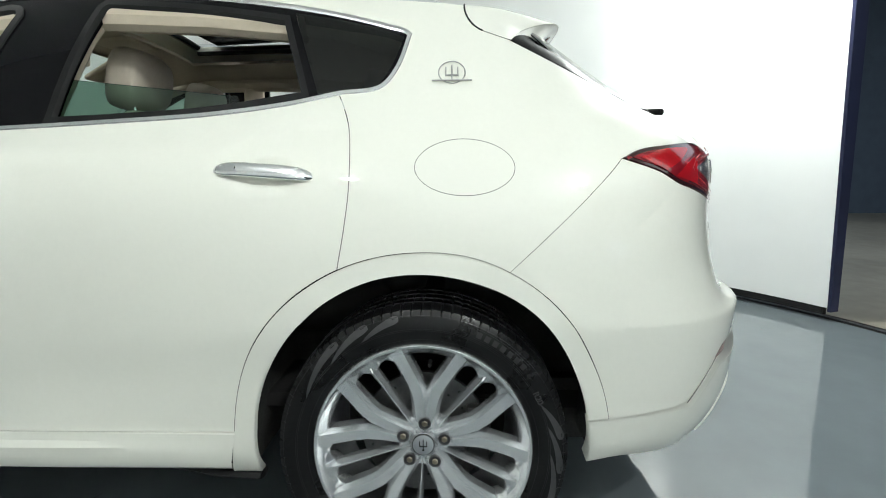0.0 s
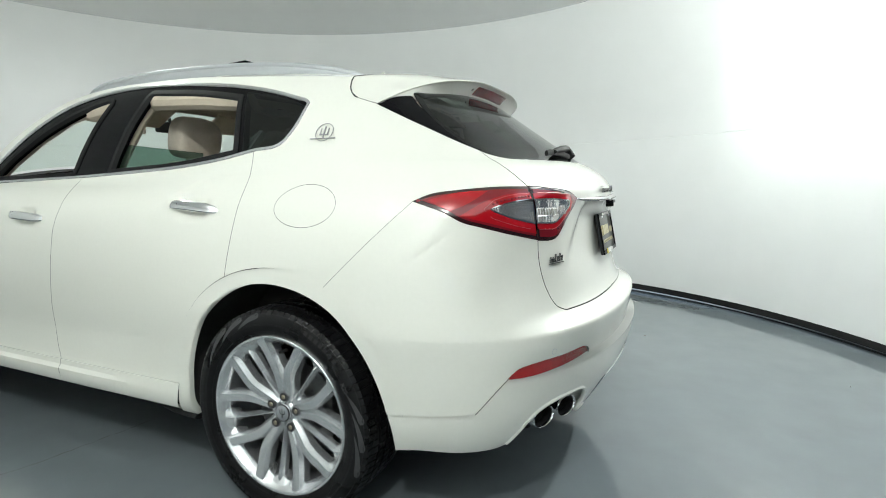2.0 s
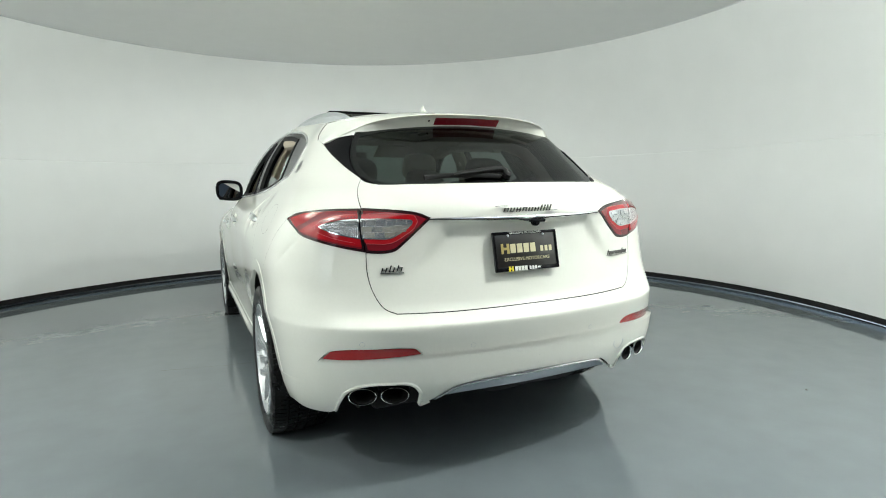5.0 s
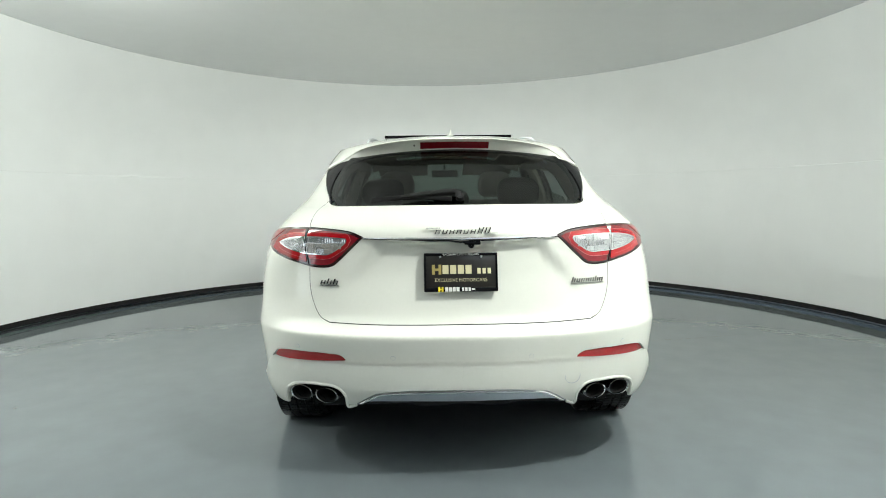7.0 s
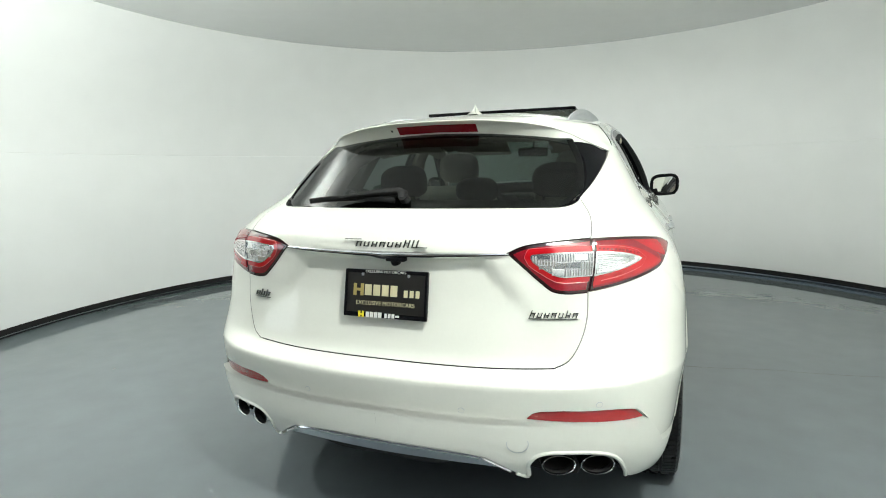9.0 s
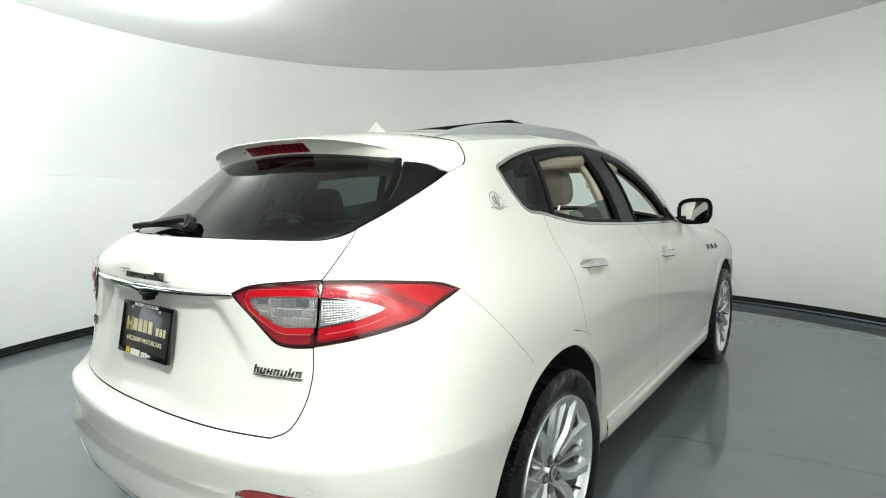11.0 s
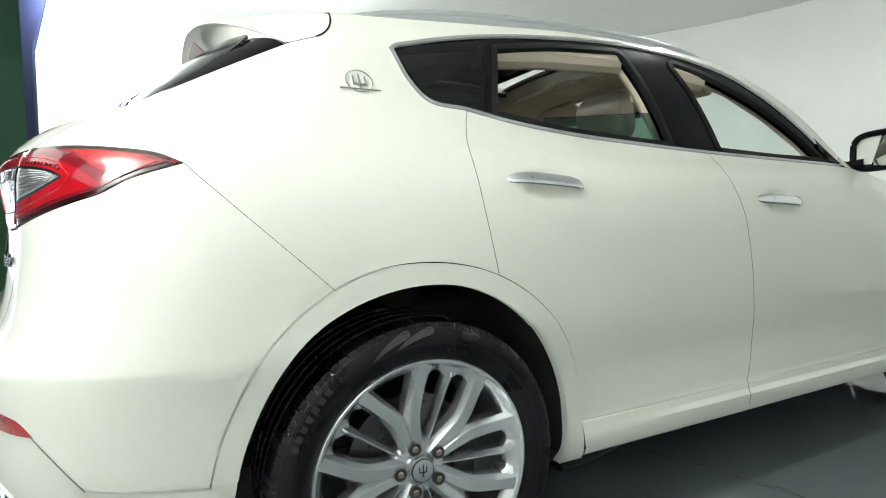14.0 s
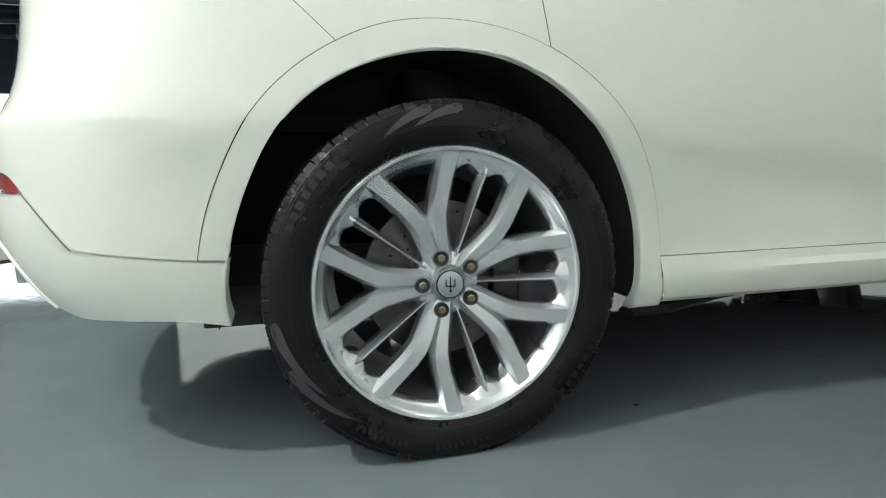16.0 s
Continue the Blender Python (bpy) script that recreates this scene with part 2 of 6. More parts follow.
def skin(u, z):
    """Points of the car's left half, with x given as the half width (mirror it for a side)."""
    u, z = np.broadcast_arrays(np.asarray(u, float), np.asarray(z, float))
    shape, u, z = u.shape, u.ravel(), z.ravel()
    x, y = side_width(np.clip(u, 0, NOSE_FROM), z), u.copy()
    for hu, hz in ((.388, 1.071), (1.395, 1.023)):
        x = x - .016 * np.exp(-(((u - hu) / .062) ** 4 + ((z - hz) / .036) ** 4))
    # haunch line that runs from the rear pillar forward over the rear door and fades out
    haunch = np.interp(u, [.10, .20, .334, .433, .535, .637, .80], [1.222, 1.203, 1.192, 1.165, 1.105, 1.04, .93])
    x = x - .0055 * ease(.012, -.014, z - haunch) * ease(-.13, -.03, z - haunch) * ease(.12, .28, u) * ease(.70, .42, u)
    m = u < 0
    if m.any():
        fade = ease(-.74, -1.12, u[m]) + (z[m] > .95) * ease(-1.12, -.74, u[m])
        a, b = _wrapped(side_width(np.zeros(m.sum()), z[m]), -TAIL_Y(z[m]) * fade - TAIL_SOFT(z[m]) * (1 - fade), TAIL_P(z[m]), np.clip(-u[m] / TAIL_LONG, 0, 1))
        recess = .017 * ease(0, .075, .37 + (1.085 - z[m]) * .85 - a) * ease(.80, 1.06, z[m]) * ease(1.094, 1.078, z[m])
        # short fold running down and forward from the tail lamp
        run, off = ((u[m] + .70) * .825 - (z[m] - 1.030) * .565) / .22, (u[m] + .70) * .565 + (z[m] - 1.030) * .825
        fold = .0045 * np.exp(-np.abs(off) / .02) * np.sin(math.pi * np.clip(run * .88 + .12, 0, 1)) ** 1.5
        x[m], y[m] = a - fold, recess - b
    m = u > NOSE_FROM
    if m.any():
        a, b = _wrapped(side_width(np.full(m.sum(), NOSE_FROM), z[m]), NOSE_Y(z[m]) - NOSE_FROM, np.full(m.sum(), 4.6), np.clip((u[m] - NOSE_FROM) / NOSE_LONG, 0, 1))
        x[m], y[m] = a, NOSE_FROM + b
    return np.stack([x, y, z], -1).reshape(*shape, 3)


def skin_normal(u, z, e=.004):
    du, dz = skin(np.asarray(u) + e, z) - skin(np.asarray(u) - e, z), skin(u, np.asarray(z) + e) - skin(u, np.asarray(z) - e)
    n = np.cross(du, dz)
    n /= np.linalg.norm(n, axis=-1, keepdims=True) + 1e-12
    return n


CANT = smooth_curve([(-.45, 1.50), (-.12, 1.552), (0, 1.565), (.4, 1.60), (.8, 1.622), (1.15, 1.62), (1.35, 1.60), (1.5, 1.565), (1.635, 1.495), (1.814, 1.375), (2.0, 1.235), (2.12, 1.155), (2.25, 1.13), (2.5, 1.105), (2.8, 1.075), (3.2, 1.03), (3.6, .96), (4.0, .84)])
CROWN = smooth_curve([(-.45, .055), (-.1, .062), (.15, .076), (.6, .070), (1.2, .060), (1.5, .075), (1.8, .12), (2.0, .11), (2.15, .06), (2.4, .045), (3.6, .06), (4.0, .07)])
# ---- building tools ----
from mathutils.geometry import delaunay_2d_cdt


def thing(name, label="", category="", group="", kind="", place=(0, 0, 0)):
    ob = new(name)
    ob.location = place
    ob.empty_display_size = .1
    return tagged(ob, label, category, group, kind)


def linked(name, verts, faces, mat, parent=None, label="", normals=None, smooth=True, mats=None, index=None):
    me = bpy.data.meshes.new(name)
    me.from_pydata([tuple(map(float, v)) for v in verts], [], faces)
    me.polygons.foreach_set("use_smooth", [smooth] * len(me.polygons))
    for m in mats or [mat]:
        me.materials.append(m)
    if index is not None:
        me.polygons.foreach_set("material_index", index)
    me.update()
    if normals is not None:
        me.normals_split_custom_set_from_vertices([tuple(map(float, n)) for n in normals])
    ob = new(name, me)
    if parent:
        ob.parent = parent
    if label:
        tagged(ob, label)
    return ob


def part(name, bm, mat, parent=None, label="", smooth=True, sharp=35):
    me = bpy.data.meshes.new(name)
    bmesh.ops.recalc_face_normals(bm, faces=bm.faces)
    for f in bm.faces:
        f.smooth = smooth
    for e in bm.edges:
        if len(e.link_faces) == 2 and e.calc_face_angle(0) > radians(sharp):
            e.smooth = False
    bm.to_mesh(me)
    bm.free()
    me.materials.append(mat)
    ob = new(name, me)
    if parent:
        ob.parent = parent
    if label:
        tagged(ob, label)
    return ob


def box(size, centre=(0, 0, 0), bevel=.0, segments=2):
    bm = bmesh.new()
    bmesh.ops.create_cube(bm, size=1)
    bmesh.ops.scale(bm, vec=size, verts=bm.verts)
    if bevel:
        bmesh.ops.bevel(bm, geom=bm.edges[:], offset=bevel, segments=segments, affect="EDGES", profile=.5)
    bmesh.ops.translate(bm, vec=centre, verts=bm.verts)
    return bm


def joined(*bms):
    out = bmesh.new()
    for bm in bms:
        me = bpy.data.meshes.new("tmp")
        bm.to_mesh(me)
        bm.free()
        out.from_mesh(me)
        bpy.data.meshes.remove(me)
    return out


def turned(bm, m):
    bmesh.ops.transform(bm, matrix=m, verts=bm.verts)
    return bm


def lathe(profile, n=64, axis="x", close=False):
    """A turned body: profile of (axial, radius)."""
    bm = bmesh.new()
    rows = []
    for i in range(n):
        a = 2 * math.pi * i / n
        rows.append([bm.verts.new((p, r * math.sin(a), r * math.cos(a)) if axis == "x" else (r * math.cos(a), r * math.sin(a), p)) for p, r in profile])
    for i in range(n):
        a, b = rows[i], rows[(i + 1) % n]
        for k in range(len(profile) - 1):
            bm.faces.new((a[k], a[k + 1], b[k + 1], b[k]))
        if close:
            bm.faces.new((a[-1], a[0], b[0], b[-1]))
    return bm


def tube(points, radius, n=10, flat=(1, 1), caps=True):
    """A round or flattened bar along points."""
    bm = bmesh.new()
    pts = [Vector(p) for p in points]
    rings = []
    for k, p in enumerate(pts):
        d = (pts[min(k + 1, len(pts) - 1)] - pts[max(k - 1, 0)]).normalized()
        side = d.cross(Vector((0, 0, 1)) if abs(d.z) < .95 else Vector((0, 1, 0))).normalized()
        up = side.cross(d)
        r = radius[k] if isinstance(radius, (list, tuple)) else radius
        rings.append([bm.verts.new(p + side * (r * flat[0] * math.cos(2 * math.pi * i / n)) + up * (r * flat[1] * math.sin(2 * math.pi * i / n))) for i in range(n)])
    for a, b in zip(rings, rings[1:]):
        for i in range(n):
            bm.faces.new((a[i], a[(i + 1) % n], b[(i + 1) % n], b[i]))
    if caps:
        bm.faces.new(rings[0])
        bm.faces.new(rings[-1])
    return bm


def spline(pts, step=.015):
    """A smooth line through points, sampled evenly."""
    p = np.array(pts, float)
    if len(p) == 2:
        n = max(2, int(np.linalg.norm(p[1] - p[0]) / step) + 1)
        return p[0] + (p[1] - p[0]) * np.linspace(0, 1, n)[:, None]
    q = np.concatenate([[2 * p[0] - p[1]], p, [2 * p[-1] - p[-2]]])
    out = []
    for k in range(1, len(q) - 2):
        n = max(2, int(np.linalg.norm(q[k + 1] - q[k]) / step) + 1)
        d1, d0, d2 = (max(np.linalg.norm(q[k + 1 + s] - q[k + s]), 1e-6) for s in (0, -1, 1))
        m1 = ((q[k] - q[k - 1]) / d0 + (q[k + 1] - q[k]) / d1) / 2 * d1
        m2 = ((q[k + 1] - q[k]) / d1 + (q[k + 2] - q[k + 1]) / d2) / 2 * d1
        for t in np.linspace(0, 1, n, endpoint=False):
            out.append((2 * t**3 - 3 * t * t + 1) * q[k] + (t**3 - 2 * t * t + t) * m1 + (-2 * t**3 + 3 * t * t) * q[k + 1] + (t**3 - t * t) * m2)
    out.append(p[-1])
    return np.array(out)


def loop_of(*curves, step=.015):
    """One closed outline from curves laid end to end."""
    pts = []
    for c in curves:
        for q in spline(c, step):
            if not pts or np.hypot(*(q - pts[-1])) > 1e-4:
                pts.append(q)
    if np.hypot(*(pts[0] - pts[-1])) < 1e-4:
        pts.pop()
    return np.array(pts)


def inside(poly, x, y):
    x, y = np.asarray(x, float), np.asarray(y, float)
    hit = np.zeros(x.shape, bool)
    for (ax, ay), (bx, by) in zip(poly, np.roll(poly, -1, 0)):
        if ay != by:
            hit ^= ((ay > y) != (by > y)) & (x < (bx - ax) * (y - ay) / (by - ay) + ax)
    return hit


def inset(poly, by, keep=-TAIL_LONG):
    """The outline drawn in by a small distance; points on the middle line stay on it."""
    area = .5 * np.sum(poly[:, 0] * np.roll(poly[:, 1], -1) - np.roll(poly[:, 0], -1) * poly[:, 1])
    a, b = poly - np.roll(poly, 1, 0), np.roll(poly, -1, 0) - poly
    na, nb = (np.stack([-v[:, 1], v[:, 0]], 1) / (np.linalg.norm(v, axis=1, keepdims=True) + 1e-12) for v in (a, b))
    n = na + nb
    n /= np.maximum((n * n).sum(1, keepdims=True) / 2, .5)
    out = poly + n * by * (1 if area > 0 else -1)
    mid = poly[:, 0] <= keep + 1e-6
    out[mid, 0] = keep
    return out


def panel(name, outline, mat, parent, side=-1, lift=0.0, gap=.0022, holes=(), depth=.016, step=.035, label="", fine=(), edge=None):
    """A sheet of the car's skin within an outline in (u, z). side: -1 left, 1 right, 0 both halves in one."""
    poly = inset(np.asarray(outline, float), gap)
    rings = [poly] + [inset(np.asarray(h, float), -gap) for h in holes]
    lo, hi = poly.min(0), poly.max(0)
    gu, gz = np.meshgrid(np.arange(lo[0] + step / 2, hi[0], step), np.arange(lo[1] + step / 2, hi[1], step), indexing="ij")
    gu = gu + (np.arange(gu.shape[1]) % 2)[None] * step / 2
    extra = [np.stack([gu.ravel(), gz.ravel()], 1)]
    for (cu, cz, ru, rz) in fine:
        fu, fz = np.meshgrid(np.arange(cu - ru, cu + ru, .012), np.arange(cz - rz, cz + rz, .012), indexing="ij")
        extra.append(np.stack([fu.ravel(), fz.ravel()], 1))
    pts = np.concatenate(extra)
    ok = inside(poly, pts[:, 0], pts[:, 1])
    for h in rings[1:]:
        ok &= ~inside(h, pts[:, 0], pts[:, 1])
    bound = np.concatenate(rings)
    pts = pts[ok]
    if len(pts):
        near = np.array([np.min(np.hypot(*(bound - q).T)) for q in pts])
        pts = pts[near > step * .3]
    allp = np.concatenate([bound, pts]) if len(pts) else bound
    edges, at = [], 0
    for r in rings:
        edges += [(at + i, at + (i + 1) % len(r)) for i in range(len(r))]
        at += len(r)
    co, _, tris, *_ = delaunay_2d_cdt([Vector(q) for q in allp], edges, [], 0, 1e-6)
    co = np.array([tuple(c) for c in co])
    tris = np.array([t for t in tris if len(t) == 3])
    mid = co[tris].mean(1)
    ok = inside(poly, mid[:, 0], mid[:, 1])
    for h in rings[1:]:
        ok &= ~inside(h, mid[:, 0], mid[:, 1])
    tris = tris[ok]
    p, n = skin(co[:, 0], co[:, 1]), skin_normal(co[:, 0], co[:, 1])
    p = p + n * (lift(co[:, 0], co[:, 1])[:, None] if callable(lift) else lift)
    turn = np.einsum("ij,ij->i", np.cross(p[tris[:, 1]] - p[tris[:, 0]], p[tris[:, 2]] - p[tris[:, 0]]), n[tris].sum(1)) < 0
    tris[turn] = tris[turn][:, ::-1]
    count = {}
    for t in tris:
        for a, b in ((t[0], t[1]), (t[1], t[2]), (t[2], t[0])):
            count[(min(a, b), max(a, b))] = (a, b) if (min(a, b), max(a, b)) not in count else None
    rim = [e for e in count.values() if e and not (co[e[0], 0] <= -TAIL_LONG + 1e-6 and co[e[1], 0] <= -TAIL_LONG + 1e-6)]
    V, N, F, I = [], [], [], []
    for s in ((side,) if side else (-1, 1)):
        k = np.array([s, 1, 1])
        base = len(V)
        V += list(p * k)
        N += list(n * k)
        F += [tuple(int(base + i) for i in (t if s > 0 else t[::-1])) for t in tris]
        I += [0] * len(tris)
        if depth:
            for a, b in rim:
                j = len(V)
                V += [p[a] * k, p[b] * k, (p[b] - n[b] * depth) * k, (p[a] - n[a] * depth) * k]
                N += [n[a] * k, n[b] * k, n[b] * k, n[a] * k]
                F.append((j + 1, j, j + 3, j + 2) if s > 0 else (j, j + 1, j + 2, j + 3))
                I.append(1 if edge else 0)
    return linked(name, V, F, mat, parent, label, N, mats=[mat, edge] if edge else None, index=I)


def on_skin(u, z, side, out=0.0):
    """A place on the skin and the frame there: along u, up, outwards."""
    p, n = skin(u, z) * np.array([side, 1, 1]), skin_normal(u, z) * np.array([side, 1, 1])
    n = Vector(n).normalized()
    along = Vector(((skin(u + .01, z) - skin(u - .01, z)) * np.array([side, 1, 1]))).normalized()
    up = n.cross(along)
    if up.z < 0:
        up = -up
    along = up.cross(n)
    m = Matrix((along, up, n)).transposed().to_4x4()
    m.translation = Vector(p) + n * out
    return m
# ---- the round photo booth: turntable floor, curved wall with a wide mouth, flat canopy ----
CX, CY, WALL_R, WALL_TOP = -.12, 1.30, 4.30, 3.0
WALL_FROM, WALL_TO = -67.6, 219.5


def rim_point(r, deg, z):
    return (CX + r * math.cos(radians(deg)), CY + r * math.sin(radians(deg)), z)


def swept(name, profile, a0, a1, mat, n, label="", kind="structure", closed=True, parent=None, smooth=True):
    V, F, m = [], [], len(profile)
    whole = abs(a1 - a0) >= 359.9
    for i in range(n if whole else n + 1):
        V += [rim_point(r, a0 + (a1 - a0) * i / n, z) for r, z in profile]
    rows = n if whole else n + 1
    for i in range(n):
        j = (i + 1) % rows
        for k in range(m if closed else m - 1):
            F.append((i * m + k, j * m + k, j * m + (k + 1) % m, i * m + (k + 1) % m))
    if closed and not whole:
        F += [tuple(range(m))[::-1], tuple(range(n * m, n * m + m))]
    me = bpy.data.meshes.new(name)
    me.from_pydata(V, [], F)
    me.materials.append(mat)
    bm = bmesh.new()
    bm.from_mesh(me)
    bmesh.ops.recalc_face_normals(bm, faces=bm.faces)
    for f in bm.faces:
        f.smooth = smooth
    for e in bm.edges:
        if len(e.link_faces) == 2 and e.calc_face_angle(0) > radians(30):
            e.smooth = False
    bm.to_mesh(me)
    bm.free()
    ob = new(name, me)
    if parent:
        ob.parent = parent
    return tagged(ob, label, kind=kind) if kind else (tagged(ob, label) if label else ob)


WALL_WHITE = material("satin_white_wall", (.87, .88, .865), .42, 0, 0, .035, 3.0, .05, 40, .06, spec=.45)
CANOPY_MAT = material("white_canopy", (.89, .895, .885), .5, 0, 0, .025, 6.0, .05, 30)
EDGE_BLUE = material("dark_blue_edge", (.012, .016, .05), .5)
TRACK_BLACK = material("track_black", (.010, .009, .009), .45, .2, 0, .3, 30)
RAIL_STEEL = material("track_steel", (.30, .30, .30), .3, .9, 0, .3, 40)
HALL_CONCRETE = material("hall_concrete", (.30, .27, .21), .55, 0, 0, .25, 6, .15, 60, .12)
HALL_WALL = material("hall_grey_wall", (.10, .13, .17), .8, 0, 0, .15, 5)
HALL_GREEN = material("hall_green_wall", (.030, .115, .055), .6, 0, 0, .12, 6, .1, 60)
HALL_STEEL = material("hall_steel", (.20, .22, .24), .5, .3, 0, .2, 20)


DAYLIGHT = bpy.data.materials.new("open_door_daylight")
DAYLIGHT.use_nodes = True
DAYLIGHT.node_tree.nodes["Principled BSDF"].inputs["Emission Color"].default_value = (.82, .93, 1, 1)
DAYLIGHT.node_tree.nodes["Principled BSDF"].inputs["Emission Strength"].default_value = 2.2
SIGN_WHITE = material("sign_white", (.70, .72, .70), .6, 0, 0, .05, 40)


def epoxy():
    """Glossy grey-blue epoxy paint with faint roller mottling, scuffs and dust."""
    m = material("grey_blue_epoxy", (.155, .178, .189), .034, 0, 0, .10, 5.0, .22, 15, .016, spec=.6)
    nt = m.node_tree
    b = nt.nodes["Principled BSDF"]
    src = b.inputs["Base Color"].links[0].from_socket
    co, vor, lt, sc, mx = (nt.nodes.new(k) for k in ("ShaderNodeTexCoord", "ShaderNodeTexVoronoi", "ShaderNodeMath", "ShaderNodeTexNoise", "ShaderNodeMix"))
    vor.inputs["Scale"].default_value = 2.2
    lt.operation, lt.inputs[1].default_value = "LESS_THAN", .022
    sc.inputs["Scale"].default_value = .8
    mx.data_type = "RGBA"
    mx.inputs[7].default_value = (.05, .055, .06, 1)
    nt.links.new(co.outputs["Object"], vor.inputs["Vector"])
    nt.links.new(vor.outputs["Distance"], lt.inputs[0])
    nt.links.new(lt.outputs[0], mx.inputs[0])
    nt.links.new(src, mx.inputs[6])
    nt.links.new(mx.outputs[2], b.inputs["Base Color"])
    return m


EPOXY = epoxy()
swept("floor", [(.001, 0), (4.36, 0), (4.36, -.06), (.001, -.06)], 0, 360, EPOXY, 128, "glossy grey-blue epoxy floor of the photo booth", smooth=True)
swept("track", [(4.362, .012), (4.44, .012), (4.44, -.05), (4.362, -.05)], 0, 360, TRACK_BLACK, 160, "black floor track round the booth")
swept("track_rail", [(4.375, .0122), (4.383, .0155), (4.394, .0155), (4.402, .0122)], 0, 360, RAIL_STEEL, 160, "steel rail lying in the black floor track")
swept("wall_round", [(WALL_R, .095), (WALL_R, 1.596), (WALL_R + .004, 1.599), (WALL_R + .004, 1.601), (WALL_R, 1.604), (WALL_R - .05, 2.35), (WALL_R - .36, WALL_TOP), (WALL_R + .06, WALL_TOP), (WALL_R + .06, .095)], WALL_FROM, WALL_TO, WALL_WHITE, 180, "smooth white curved booth wall with a faint seam")
swept("baseboard", [(WALL_R + .012, .036), (WALL_R + .012, .093), (WALL_R + .055, .093), (WALL_R + .055, .036)], WALL_FROM + .6, WALL_TO - .6, TRACK_BLACK, 180, "black skirting strip under the curved wall")
for deg, name in ((WALL_FROM - .35, "trim_east"), (WALL_TO + .02, "trim_west")):
    swept(name, [(WALL_R - .006, .07), (WALL_R - .06, 2.36), (WALL_R - .37, WALL_TOP), (WALL_R + .07, WALL_TOP), (WALL_R + .07, .07)], deg, deg + .33, EDGE_BLUE, 2, "dark blue edge strip closing the wall's end")
swept("ceiling", [(.001, WALL_TOP - .012), (2.0, WALL_TOP - .010), (WALL_R - .36, WALL_TOP + .002), (WALL_R - .36, WALL_TOP + .05), (.001, WALL_TOP + .05)], 0, 360, CANOPY_MAT, 128, "flat pale grey round canopy")

# hall round the booth
HX0, HX1, HY0, HY1, HTOP, FAR_X = -7.6, 10.5, -13.0, 9.0, 5.6, -16.0


def slab(name, a, b, mat, label):
    return tagged(part(name, box([q - p for p, q in zip(a, b)], [(p + q) / 2 for p, q in zip(a, b)]), mat, smooth=False), label, kind="structure")


V, F, n = [], [], 96
for i in range(n):
    a = 2 * math.pi * i / n
    c, s = math.cos(a), math.sin(a)
    k = min(((HX1 if c > 0 else HX0) - CX) / c if abs(c) > 1e-6 else 1e9, ((HY1 if s > 0 else HY0) - CY) / s if abs(s) > 1e-6 else 1e9)
    V += [(CX + 4.441 * c, CY + 4.441 * s, 0), (CX + k * c, CY + k * s, 0), (CX + k * c, CY + k * s, -.06), (CX + 4.441 * c, CY + 4.441 * s, -.06)]
for i in range(n):
    a, b = 4 * i, 4 * ((i + 1) % n)
    F += [(a, a + 1, b + 1, b), (a + 3, b + 3, b + 2, a + 2)]
tagged(linked("ground", V, F, HALL_CONCRETE, smooth=False), "bare beige concrete floor of the hall outside", kind="structure")
slab("wall_west", (HX0 - .25, -3.85, 0), (HX0, HY1, HTOP), HALL_GREEN, "dark green painted hall wall")
slab("wall_return", (FAR_X, -3.845, 0), (HX0 - .252, -3.6, HTOP), HALL_WALL, "dim blue-grey hall wall")
slab("wall_far", (FAR_X - .2, HY0, 2.9), (FAR_X, -3.6, HTOP), HALL_WALL, "dim blue-grey wall over the open hall door")
slab("wall_pier", (FAR_X - .2, -5.2, 0), (FAR_X, -3.6, 2.9), HALL_WALL, "dim blue-grey wall beside the open hall door")
slab("ground_far", (FAR_X - 4, HY0, -.06), (HX0 - .003, -3.6, -.002), HALL_CONCRETE, "bare beige concrete floor of the deep hall")
slab("backdrop", (FAR_X - 3.0, HY0 - 2, -.05), (FAR_X - 2.9, -2.0, 5.0), DAYLIGHT, "hazy bright daylight outside the hall door")
for k in range(5):
    x = HX0 - 1.2 - 1.7 * k
    for z, q in ((4.3, .05), (4.95, .04)):
        slab("truss", (x - q, HY0, z - q), (x + q, -3.85, z + q), HALL_STEEL, "pale steel roof truss bar")
slab("wall_east", (HX1, HY0, 0), (HX1 + .2, HY1, HTOP), HALL_WALL, "dim blue-grey hall wall")
slab("wall_south", (FAR_X - .2, HY0 - .2, 0), (HX1 + .2, HY0, HTOP), HALL_WALL, "dim blue-grey hall wall")
slab("wall_north", (HX0 - .2, HY1, 0), (HX1 + .2, HY1 + .2, HTOP), HALL_WALL, "dim blue-grey hall wall")
slab("ceiling_hall", (FAR_X - .2, HY0 - .2, HTOP), (HX1 + .2, HY1 + .2, HTOP + .1), HALL_STEEL, "dark hall roof")


def crack(points, wide, name="floor_crack"):
    """A thin dark hairline crack with a ragged width, laid just proud of the paint."""
    rnd = random.Random(len(points) * 7 + int(points[0][0] * 100))
    line = spline(points, .03)
    V, F = [], []
    for k, p in enumerate(line):
        d = line[min(k + 1, len(line) - 1)] - line[max(k - 1, 0)]
        nrm = np.array([-d[1], d[0]]) / (np.hypot(*d) + 1e-9)
        o = nrm * (rnd.uniform(-1, 1) * .006)
        w = wide * rnd.uniform(.15, 1) * (0 if k in (0, len(line) - 1) else 1)
        for s in (-1, 1):
            V.append((*(p + o + nrm * s * w), .0012))
    for k in range(len(line) - 1):
        F.append((2 * k, 2 * k + 1, 2 * k + 3, 2 * k + 2))
    return tagged(linked(name, V, F, CRACK, smooth=False), "dark hairline crack in the epoxy floor", "floor crack", kind="structure")


